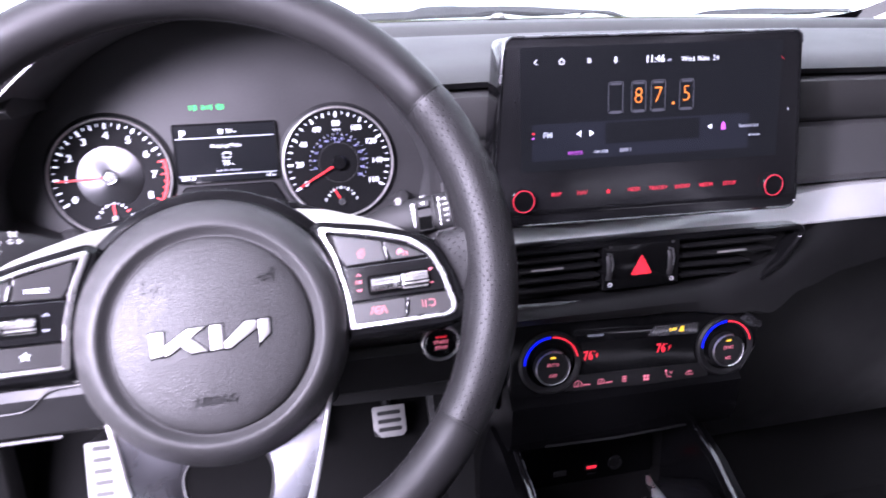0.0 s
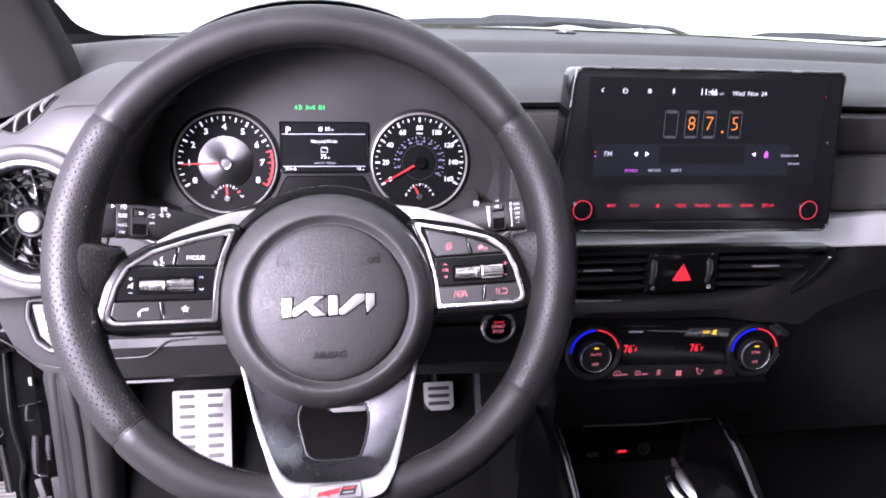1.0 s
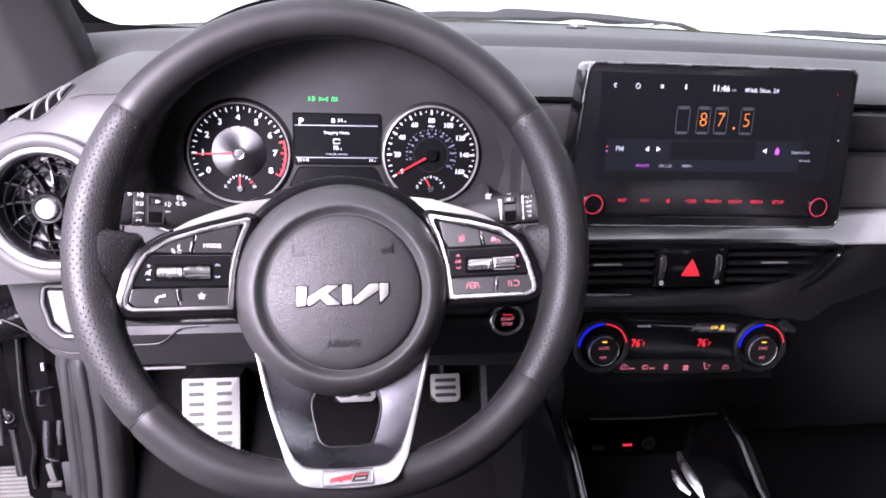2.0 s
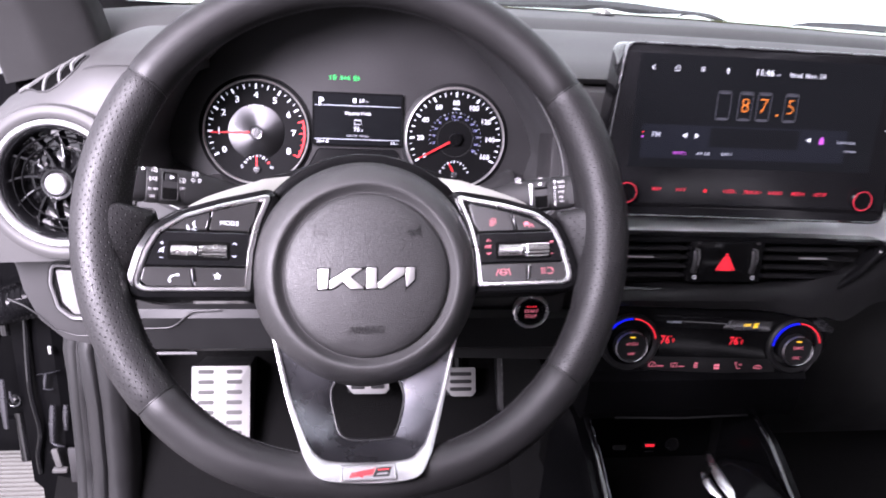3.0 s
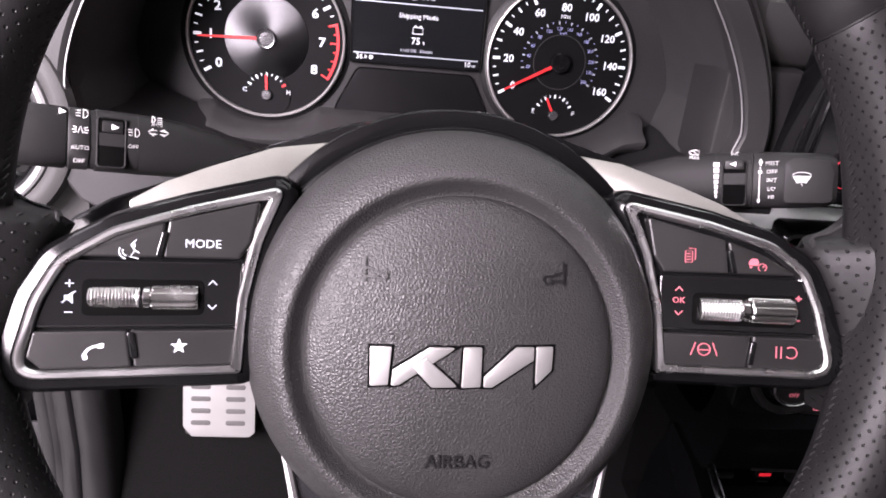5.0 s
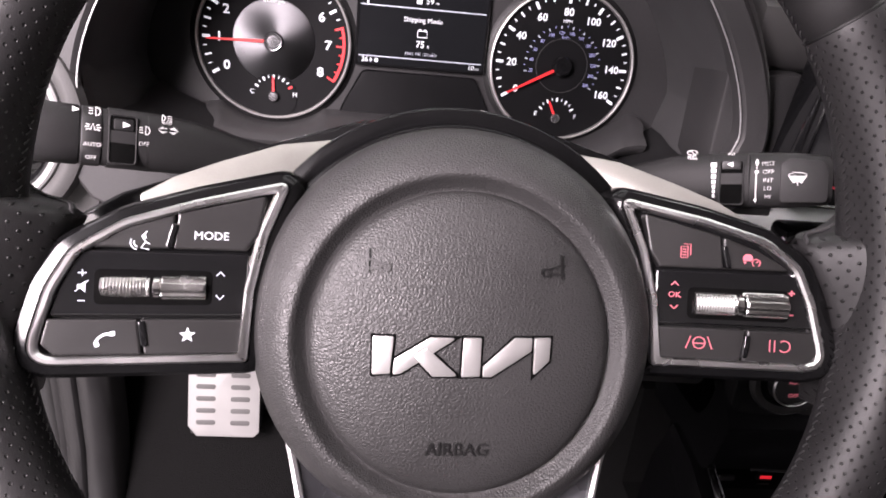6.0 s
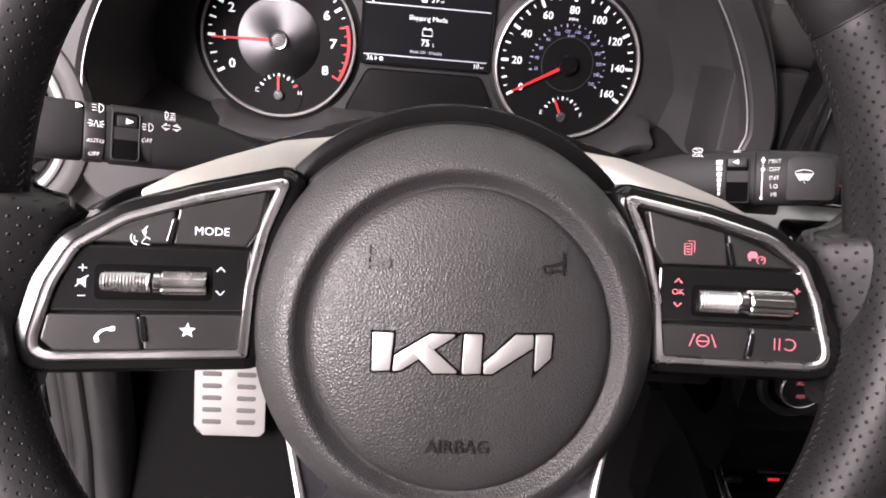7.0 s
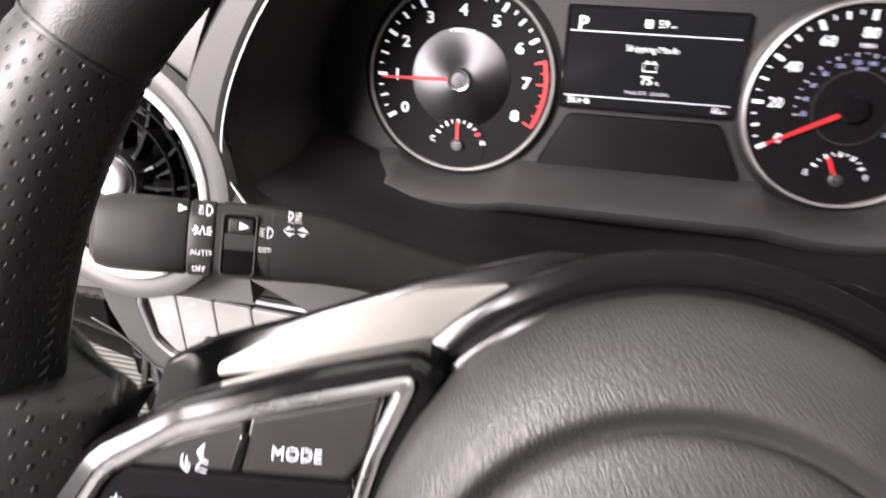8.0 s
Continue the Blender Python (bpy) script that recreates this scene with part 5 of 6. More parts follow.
mark(circle(0.9, -111, -1, 8), Z, RED, disp)
mark(circle(0.9, -111, -5, 8), Z, VIOLET, disp)
mark(rounded([(66, -7), (70.5, -7), (70.5, -2.4), (68.2, 0.6), (66, -2.4)], 0.6, 2), Z, VIOLET, disp)
text("Station List", 3.2, 94, -4.6, Z, DIMWHITE, disp)
text("HD Radio", 2.2, 100, -13, Z, DIMWHITE, disp)
text("FM 87.5", 3.0, -73, -19.4, Z, VIOLET, disp)
text("AM 530", 3.0, -49.4, -19.4, Z, DIMWHITE, disp)
text("SXM 1", 3.0, -26.2, -19.4, Z, DIMWHITE, disp)
mark(circle(0.7, 134, 8, 8), -0.7, WHITE, scr, "indicator_dot")
mark([(121, 52), (123.6, 55), (126, 52), (123.6, 54)], -0.7, RED, scr)
for x, s in ((-90.4, "MAP"), (-66.4, "NAV"), (-17.6, "<SEEK"), (6.4, "TRACK>"), (30.2, "RADIO"), (54.2, "MEDIA"), (77.6, "SETUP")):
    text(s, 3.5, x, -54.9 - 0.012 * x, -0.7, DIMRED, scr, bold=0.01)
part("icon", slab(star(-42, -54.6, 2.6), -0.7, -0.55), RED, scr, smooth=False)
for x, y in ((-121.3, -57.2), (121.3, -60.4)):
    knob = part("knob", lathe([(10.4, -4), (10.4, 2), (9.6, 3.4), (8.6, 3.4), (8.2, 2.6), (0, 2.4)], 40, x=x, y=y), GLOSS, scr, "round black knob with a red ring")
    part("knob_ring", lathe([(9.8, 3.2), (9.6, 3.7), (9.1, 3.7), (8.9, 3.2)], 48, x=x, y=y), DIMRED, knob)
part("lower_lip", slab(rounded([(-139, -66), (146, -70), (147, -74), (-140, -70)], 1), -2, 0.6, 0.3), GLOSS, scr)


# ---- dashboard things ----
# round vent at the driver's end
VENT = plane_at((-0.272, 0.203, 0.698), 6, -4)
vent = thing("air_vent", VENT, "round black air vent with a satin silver ring", "air vent")
part("outer_ring", lathe([(52, -30), (52, -1), (52.8, 1.2), (54, 2.4), (55.8, 2.6), (57.2, 1.4), (58, -8)], 72), STRIP, vent, "satin silver ring")
part("ring_shadow", lathe([(58.2, -10), (58.2, 0), (61, 2.4), (65, 2.6), (69, 0.5), (71, -5)], 72), DASH, vent)
part("duct", lathe([(52.2, -34), (52, -3), (50.5, -1.4), (48.4, -3.4), (46.6, -12), (46, -30), (0, -30)], 64), GLOSS, vent, "gloss black duct")
for r, z in ((41.5, -7.0), (33, -6.0)):
    part("inner_ring", lathe([(r - 0.7, z - 8), (r - 0.7, z + 0.4), (r, z + 1.0), (r + 0.7, z + 0.4), (r + 0.7, z - 8)], 64), PIANO, vent, "thin gloss black ring")
for k in range(12):
    a = math.radians(30 * k + 12)
    path = [(r * math.cos(a + 0.010 * (r - 14)), r * math.sin(a + 0.010 * (r - 14)), -5 - 0.10 * (r - 14)) for r in spread(13, 46, 6)]
    bm = bmesh.new()
    loops([[(x - 0.9 * math.sin(a), y + 0.9 * math.cos(a), z - 12), (x - 0.9 * math.sin(a), y + 0.9 * math.cos(a), z), (x + 0.9 * math.sin(a), y - 0.9 * math.cos(a), z), (x + 0.9 * math.sin(a), y - 0.9 * math.cos(a), z - 12)] for x, y, z in path], bm=bm)
    part("blade", bm, PIANO, vent, "curved gloss black blade")
    if k % 2 == 0:
        bm = bmesh.new()
        tube([(x, y, z + 0.5) for x, y, z in (path[2:5] if k % 4 else path[1:3])], 0.8, 6, False, bm)
        part("blade_accent", bm, EDGE, vent, "bright blade tip")
part("hub", lathe([(15.5, -14), (15, -1), (13.6, 0.8), (11.6, 0.4), (11, -3)], 40), GLOSS, vent, "gloss black hub")
part("knob", lathe([(9.8, -4), (9.6, 2.6), (8.8, 3.8), (7.8, 4.2), (7.0, 3.6), (0, 3.2)], 40), KNOBSILVER, vent, "round satin silver knob")

# demister grille on the dash end
def left_top(x, y):
    """Height of the dash end over (x, y)."""
    for (ya, za), (yb, zb) in zip(LEFT[8:20], LEFT[9:21]):
        if yb <= y <= ya:
            z = za + (zb - za) * (ya - y) / (ya - yb)
            return z + rear_crown(x, y) - left_drop(x, z)
    return 780.0


grille = thing("demister_grille", shell, "slim black side demister grille with curved slats", "air vent")
back_edge = smooth_path([(-253, 260), (-270, 283), (-287, 295), (-305, 298), (-328, 298)], 4)
front_edge = smooth_path([(-252, 257), (-258, 241), (-271, 233), (-292, 238), (-326, 282)], 4)
on_top = lambda p, up: (p.x, p.y, left_top(p.x, p.y) + up)
part("recess", loops([[on_top(a.lerp(b, k / 8), 0.9) for k in range(9)] + [on_top(a.lerp(b, k / 8), -2.0) for k in (8, 4, 0)] for a, b in zip(back_edge, front_edge)]), HOLE, grille, "dark recess")
part("frame", tube([on_top(p, 0.8) for p in back_edge + front_edge[::-1]], 0.8, 6, True), SOFT, grille)
for k in range(5):
    a, b = back_edge[2 + 3 * k], front_edge[min(5 + 3 * k, len(front_edge) - 1)]
    bend = Vector((-4, -2))
    part("slat", tube([on_top(a.lerp(b, j / 8) + bend * math.sin(math.pi * j / 8), 1.7) for j in range(9)], [1.2 + 0.8 * math.sin(math.pi * j / 8) for j in range(9)], 6), KEYSILVER, grille, "pale curved slat")

# switch bank left of the column
SW = plane_at((-0.2373, 0.2455, 0.5793), 0)
bank = thing("switch_bank", SW, "silver switches in a chrome frame beside the column", "switch bank")
bo = rounded([(-67, 27), (-71, 6), (-66, -22), (-54, -34), (28, -37), (42, -28), (50, -8), (54, 22)], [9, 20, 14, 12, 8, 12, 20, 9])
part("frame", frame_ring(bo, shrink(bo, 3.0), -6, 3.2, 1.3), KNOBSILVER, bank, "satin silver frame")
part("frame_gap", frame_ring(shrink(bo, -2.2), shrink(bo, -0.2), -6, 1.0, 0.3), DARKPRINT, bank)
part("base", slab(shrink(bo, 3.0), -8, -1.5), MATTE, bank)
cuts = (-61.5, -42.6, -16.6, 9.4, 41.0)
for k in range(4):
    x0, x1 = cuts[k] + 0.4, cuts[k + 1] - 0.4
    low = [(-60.5, -15), (-51, -28)] if k == 0 else [(x0, -28.6 - 0.03 * (x0 + 48))]
    low += [(x1 - 12, -31.4), (x1, -22)] if k == 3 else [(x1, -28.6 - 0.03 * (x1 + 48))]
    head = lambda x: 19.6 - 0.055 * (x + 62)
    key = part("switch", slab(rounded(low + [(x1 + 4 * (k == 3), head(x1)), (x0 - 2.4 * (k == 0), head(x0))], 2.2, 3), -4, 1.0, 1.0), KEYSILVER, bank, "satin silver switch")
    if k == 0:
        bm = bmesh.new()
        slab(circle(3.2, -53.5, -2, 14), 1.0, 1.2, bm=bm)
        slab(rect(1.8, 4, -53.5, -7), 1.0, 1.2, bm=bm)
        slab(rect(3.2, 1.0, -53.5, -13), 1.0, 1.2, bm=bm)
        slab([(-55.1, 6), (-51.9, 6), (-53.5, 8.6)], 1.0, 1.2, bm=bm)
        marks(bm, PRINT, key)
    elif k == 1:
        bm = bmesh.new()
        slab(circle(3.4, -34, -8, 14), 1.0, 1.2, bm=bm)
        slab(circle(2.4, -29.4, -4, 12), 1.0, 1.2, bm=bm)
        slab(rect(3.6, 0.8, -31, 13), 1.0, 1.2, bm=bm)
        marks(bm, PRINT, key)

part("panel_seam", tube([(-350, 247, 567), (-336, 246.6, 560), (-322, 246.6, 549), (-309, 246.6, 533), (-288, 246.6, 526), (-262, 246.6, 526)], 0.8, 6), DARKPRINT, dash, "dark seam in the lower panel")

# engine start button
ST = plane_at((0.180, 0.2165, 0.567), -4) @ Matrix.Scale(1.16, 4)
start = thing("start_button", ST, "round black start button with a chrome ring and red lettering", "start button")
part("plinth", slab(rounded([(-19, -8), (-6, -22), (14, -20), (30, 0), (32, 22), (14, 22), (-14, 10)], 8), -14, -2, 2), SOFT, start, "dark grey moulded mount")
part("chrome_ring", lathe([(16.8, -4), (16.6, 1.0), (15.6, 2.0), (14.2, 1.4), (13.8, -1)], 48), CHROME, start)
part("cap", lathe([(13.8, -2), (13.6, 0.4), (12.6, 1.1), (8, 0.8), (0, 0.6)], 48), GLOSS, start)
text("ENGINE", 1.9, 0, 5.6, 1.1, RED, start)
text("START", 3.2, 0, 1.0, 1.1, PINK, start, bold=0.02)
text("STOP", 3.2, 0, -4.2, 1.1, PINK, start, bold=0.02)

# centre vents with the hazard switch between them
HZ = plane_at((0.3700, 0.182, 0.6375), 3)
cv = thing("centre_vents", HZ, "pair of gloss black centre air vents with slats", "air vent")
shell_o = rounded([(-128, -27), (70, -34), (122, -30), (152, -10), (176, 18), (100, 19), (-128, 19)], [3, 30, 20, 30, 5, 20, 3])
part("housing", slab(shell_o, -40, -22), DARKPRINT, cv)
part("surround", frame_ring(shrink(shell_o, -7), shell_o, -26, -3, 2), PIANO, cv, "gloss black vent surround")
for s in (-1, 1):
    for k, y in enumerate((12, 2.5, -7, -16.5)):
        x1 = {1: 118 + 10 * (k == 1) - 6 * k, -1: 122}[s]
        rings = [[(s * x, y + dy - 0.012 * (abs(x) - 40) * (s > 0) * k * 0.5, z) for dy, z in ((-1.6, -20), (-0.2, -3.4), (1.6, -2.6), (2.4, -4), (1.4, -20))] for x in (43, 0.5 * (43 + x1), x1 + 26 * (s > 0) - 8 * k * (s > 0))]
        part("slat", loops(rings), MATTE, cv)
    part("slat_tab", slab(rect(31, 1.5, s * 95, 4.9, 0.5), -3.4, -0.6, 0.2), EMBLEM, cv, "thin chrome slat tab")
hz = thing("hazard_switch", HZ @ Matrix.Translation((0, 0, -0.004)), "black panel with a glowing red hazard triangle", "hazard switch")
part("panel", slab(rect(80, 43, 0, -1, 2), -20, 0.6, 1.6), PIANO, hz)
tri = rounded([(-11, -9.5), (11, -9.5), (0, 10)], 1.2, 3)
part("triangle", slab(tri, 0.6, 0.9), RED, hz, "lit red triangle", smooth=False)
t2 = shrink(tri, 3.0)
part("triangle_line", frame_ring(t2, shrink(t2, 0.7), 0.8, 1.1), DARKPRINT, hz, smooth=False)
for s in (-1, 1):
    wheel_m = part("thumbwheel", tube([(s * 31.5 - 2, 12, 0), (s * 31.5 - 2, 5, 2.4), (s * 31.5 - 2, -6, 2.4), (s * 31.5 - 2, -12, 0)], 3.2, 10, flat=0.6), SOFT, hz)
    part("wheel_edge", tube([(s * 31.5 - 4, 14, 1), (s * 31.5, 13, 2.2), (s * 31.5 + 0.6, 4, 4.0), (s * 31.5 - 0.4, -3, 3.6)], 0.7, 6), CHROME, wheel_m)
    bm = bmesh.new()
    frame_ring(circle(2.2, s * 32, -17, 16), circle(1.5, s * 32, -17, 16), 0.6, 0.8, bm=bm)
    marks(bm, STALKPRINT, hz, "vent_mark")
    part("vent_mark", slab(circle(2.0, s * 32, 20, 6), 0.6, 0.8), SOFT, hz)

# climate control
KM = plane_at((0.3705, 0.181, 0.5435), 6, 0, -1.5) @ Matrix.Diagonal((1.025, 1.0, 1.0, 1.0))
clim = thing("climate_control", KM, "gloss black climate panel with two knobs and red figures", "climate control")
ko = rounded([(-128, -30), (-90, -33), (76, -38), (112, -30), (130, 0), (130, 26), (100, 40), (40, 42), (-120, 47), (-130, 20)], [10, 8, 8, 14, 14, 8, 14, 8, 8, 10])
part("fascia", slab(ko, -30, -1, 1.5), PIANO, clim, "gloss black fascia")
part("key_strip", slab(rounded([(-76, -28), (76, -32), (74, -14), (-74, -13)], 3), -3, 0.4, 0.5), MATTE, clim, "row of dark keys")
part("upper_key_bar", slab(rounded([(-66, 20), (62, 17), (66, 30), (-66, 33)], 3), -3, 0.2, 0.5), GLOSS, clim)
# grey slab that stands for a reflection on the gloss key bar
part("key_reflection", slab(rounded([(8, 19.5), (60, 17.8), (63, 28.6), (16, 29.6)], 2), -3, 0.8, 0.4), EDGE, clim, "grey metal slab drawn for a reflection on the gloss keys")
for x, y, lines in ((-90, 0, ("AUTO", "OFF")), (92, -1, ("SYNC", "A/C"))):
    dialm = part("dial", lathe([(31, -4), (31, 2), (29, 4), (25, 3), (24, 2)], 48, x=x, y=y + 3), MATTE, clim, "matte black dial surround")
    part("cool_arc", slab(arc(27.2, 178, 92, x, y + 3, 20) + arc(25.4, 92, 178, x, y + 3, 20), 3.6, 4.3), ARCBLUE, dialm, "glowing blue arc", smooth=False)
    part("warm_arc", slab(arc(26.9, 88, 12, x, y + 3, 20) + arc(25.7, 12, 88, x, y + 3, 20), 3.6, 4.3), RED, dialm, "glowing red arc", smooth=False)
    kn = part("knob", lathe([(17.0, 0), (16.7, 7), (16.2, 8.4), (15.0, 8.6), (14.4, 7.6), (0, 7.4)], 48, x=x, y=y), MATTE, clim, "round black knob")
    part("knob_ring", lathe([(16.9, 7.0), (16.8, 7.8), (16.4, 8.6), (16.0, 8.7), (15.8, 8.4)], 64, x=x, y=y), CHROME, kn, "thin chrome ring")
    text(lines[0], 3.2, x, y + 3.2, 7.6, PINK, kn)
    text(lines[1], 3.2, x, y - 7.8, 7.6, PINK, kn)
    mark(rect(5.4, 1.6, x, y + 10.4, 0.5), 7.6, AMBER, kn, "lamp")
for x in (-49, 26.5):
    text("76", 9.2, x - 2.6, 5.4, -0.9, RED, clim, "numeral", bold=0.02, width=0.8)
    text("F", 5.0, x + 6.6, 4.6, -0.9, RED, clim, "numeral", width=0.85)
    mark(circle(0.7, x + 3.6, 9.6, 10), -0.9, RED, clim, "degree_mark")
text("PASSENGER", 2.2, -45, 25.8, 0.3, DIMWHITE, clim)
text("OFF", 3.4, 35, 24.2, 0.9, AMBER, clim, bold=0.03)
mark(rounded([(41, 21.6), (47, 21.6), (46, 24.6), (47.4, 27), (43.4, 27), (42.4, 24.4)], 0.5, 2), 0.9, AMBER, clim, "telltale")
# keys: screen demist, rear demist, seat heat, fan, airflow, recirculation
bm = bmesh.new()
slab(thick(arc(4.0, 200, -20, -62, -22.6, 14) + [(-65.8, -24)], 0.42), 0.5, 0.7, bm=bm)
slab(thick([(-64, -24.4), (-60, -19.6)], 0.42), 0.5, 0.7, bm=bm)
slab(rect(7, 0.8, -53.4, -23.2), 0.5, 0.7, bm=bm)
marks(bm, PINK, clim)
bm = bmesh.new()
slab(thick(rect(6, 4.4, -38.6, -21.8, 1.0) + [(-41.6, -23)], 0.42), 0.5, 0.7, bm=bm)
slab(thick([(-39.8, -24.6), (-37.4, -19)], 0.42), 0.5, 0.7, bm=bm)
slab(rect(6.4, 0.8, -30.4, -23.2), 0.5, 0.7, bm=bm)
marks(bm, PINK, clim)
bm = bmesh.new()
for k in range(3):
    slab(rect(4.2, 0.9, -14.6, -24 + 2.3 * k), 0.5, 0.7, bm=bm)
marks(bm, PINK, clim)
bm = bmesh.new()
for k in range(4):
    a = math.radians(90 * k + 45)
    slab(circle(1.5, 8.5 + 2.3 * math.cos(a), -23 + 2.3 * math.sin(a), 10), 0.5, 0.7, bm=bm)
marks(bm, PINK, clim)
bm = bmesh.new()
slab(thick([(29.4, -20), (31.4, -24.6), (35, -24.6)], 0.8), 0.5, 0.7, bm=bm)
slab(thick([(33, -19.6), (36, -21.4), (36, -19)], 0.7), 0.5, 0.7, bm=bm)
slab(circle(1.1, 29.4, -18.2, 10), 0.5, 0.7, bm=bm)
marks(bm, PINK, clim)
bm = bmesh.new()
slab(thick(arc(4.0, 20, 160, 55, -24.4, 12) + [(50.6, -23.4), (51, -24.6), (59, -24.6), (59.4, -23)], 0.42), 0.5, 0.7, bm=bm)
slab(thick(arc(1.6, 0, 270, 55, -22.8, 8), 0.5), 0.5, 0.7, bm=bm)
marks(bm, PINK, clim)
part("end_cap", slab(rounded([(108, 30), (118, 33), (133, 23), (131, 17), (114, 21)], 3), -6, 2.0, 1.2), SPOKE, clim, "silver end cap")
for k in range(3):
    part("cap_rib", slab(thick([(113, 24 + 2.4 * k), (131, 19 + 2.6 * k)], 0.8), 1.9, 2.5), DARKPRINT, clim, smooth=False)

# lower stack, console and gear selector
con = thing("centre_console", shell, "gloss black centre console with chrome rails", "console")
rings = []
for y, z in ((172, 508), (176, 470), (184, 455), (200, 450), (286, 444)):
    rings.append([(238, y, z), (482, y, z), (482, y + 30, z + 30), (238, y + 30, z + 30)])
part("stack_foot", loops(rings), PAINT, con, "black lower stack")
part("tray_back", block(190, 8, 130, 359, 288, 385), PAINT, con)
part("tray_floor", loops([[(250, y, z), (443, y, z), (443, y, z - 8), (250, y, z - 8)] for y, z in ((290, 322), (150, 330), (60, 352), (-120, 362), (-500, 360))]), PAINT, con, "black tray floor")
for s, x0 in ((-1, 251), (1, 442)):
    path = [(240, 456), (200, 453), (150, 436), (105, 409), (50, 388), (-20, 376), (-250, 366), (-500, 362)]
    part("side_wall", loops([[(x0 - s * 2, y, z - 6), (x0 + s * 16, y, z - 4), (x0 + s * 26, y, z - 40), (x0 + s * 34, y, FLOOR_Z), (x0 - s * 2, y, FLOOR_Z)] for y, z in path]), PAINT, con)
    part("rail", tube([(x0 + s * 4, y, z) for y, z in path], 2.6, 8, flat=0.8), GLOSS, con)
    part("rail_edge", tube([(x0 + s * 0.5, y, z + 2.4) for y, z in path], 0.7, 6), SPOKE, con, "thin chrome rail edge")
part("tray_edge", tube([(276, 182, 457), (350, 180, 456), (430, 182, 457)], 1.2, 6), MATTE, con)
usb = part("usb_port", block(16, 5, 9, 374, 283, 349, 1.2), DARKPRINT, con, "usb port lit red")
bm = bmesh.new()
block(12, 1, 3.4, 374, 280.2, 350, 0.3, bm)
part("port_glow", bm, RED, usb)
part("port_line", block(12, 0.8, 1.2, 374, 280.2, 341), SOFT, usb)
part("socket", lathe([(9, 0), (9, 3), (7, 3.5), (6.5, 0.5), (0, 0.5)], 24), MATTE, con).matrix_local = Matrix.Translation((0.405, 0.283, 0.350)) @ Matrix.Rotation(radians(90), 4, "X")
part("port_cover", block(16, 4, 6, 335, 283, 346, 1.0), SOFT, con)

sel = thing("gear_selector", Matrix.Translation((0.370, 0.070, 0.354)), "black gear selector knob with a chrome spine", "gear selector")
part("gate", slab(rounded([(-48, -90), (48, -90), (52, 60), (-52, 60)], 14), -2, 6, 2), GLOSS, sel)
part("boot", loops([[(x * k, y * k + dy, z) for x, y in rounded([(-30, -34), (30, -34), (30, 34), (-30, 34)], 14)] for z, k, dy in ((4, 1.0, 0), (20, 0.8, 2), (40, 0.5, 4), (56, 0.42, 5))]), LEATHER, sel)
rings = []
for z, k, dy in ((50, 0.45, 5), (60, 0.75, 5), (76, 0.98, 4), (92, 1.0, 2), (103, 0.9, 0), (109, 0.62, -1), (111, 0.2, -2)):
    rings.append([(x * k, y * k + dy, z + 0.10 * y * k) for x, y in rounded([(-29, -42), (27, -42), (30, 26), (-16, 40), (-29, 20)], 16, 6)])
part("knob", loops(rings), PAINT, sel, "smooth black knob")
part("spine", tube([(-25, 36, 108), (-28, 24, 106), (-27, 0, 102), (-22, -22, 97), (-10, -38, 92), (8, -42, 90), (24, -34, 91)], [2.0, 4.4, 6.4, 6.6, 5.0, 3.0, 1.2], 12, flat=0.6), CHROME, sel, "curved chrome spine")
part("release_button", tube([(-36, 22, 97), (-36.5, 12, 95), (-35, 0, 92.5), (-31, -8, 91)], [3.4, 5.0, 5.0, 2.6], 12, flat=0.55), CHROME, sel, "silver release button")

# ---- footwell ----
def foot_plate(name, m, w, h, label, holes, cat, slotw):
    ob = thing(name, m, label, cat)
    part("plate", slab(rounded([(-w / 2, h / 2), (-w / 2, -h / 2 + 12), (-w / 2 + 10, -h / 2), (w / 2 - 6, -h / 2), (w / 2, -h / 2 + 6), (w / 2, h / 2)], 3), -2.5, 0, 0.8), SOFT if name == "footwell_trim" else ALU, ob, "" if name == "footwell_trim" else "bare aluminium plate")
    for x, y in holes:
        part("rubber_stud", slab(rounded(rect(slotw, 5.8, x, y), 2.8, 5), -1, 0.5, 0.3), RUBBER if name != "footrest" and name != "footwell_trim" else SLOTGREY, ob, "rounded slot")
    part("backing", slab(rect(w - 4, h - 4, 0, 0, 3), -90 if name == "footrest" else -26, -2.6), RUBBER, ob)
    return ob


FOOT = plane_at((-0.190, 0.4501, 0.3058), 18, 0)
foot_plate("footrest", FOOT, 81, 128, "slotted aluminium driver's footrest on the carpet", [(x, 55.6 - 14.6 * k) for x in (-20.5, 18.5) for k in range(8)], "footrest", 22)
GAS = plane_at((0.162, 0.497, 0.320), 30)
gas = foot_plate("accelerator_pedal", GAS, 47, 44, "small aluminium accelerator pedal with black rubber slots", [(0, 12 - 11.5 * k) for k in range(3)], "pedal", 34)
part("pedal_arm", tube([(0, 0, -24), (0, 40, -34), (0, 160, -30)], 7, 8, flat=1.6), MATTE, gas)
BRK = plane_at((0.018, 0.463, 0.352), 30)
brake = foot_plate("brake_pedal", BRK, 62, 52, "wide aluminium brake pedal with black rubber slots", [(x, 16 - 16 * k) for x in (-14.5, 14.5) for k in range(3)], "pedal", 20)
part("pedal_arm", tube([(0, 0, -24), (0, 40, -34), (0, 160, -30)], 7, 8, flat=1.6), MATTE, brake)
# upright grey trim of unknown use, built like a slotted plate
STOP = plane_at((0.245, 0.515, 0.318), 28)
foot_plate("footwell_trim", STOP, 44, 110, "tall grey trim strip in the footwell", [(0, 34 - 15 * k) for k in range(5)], "pedal", 30)
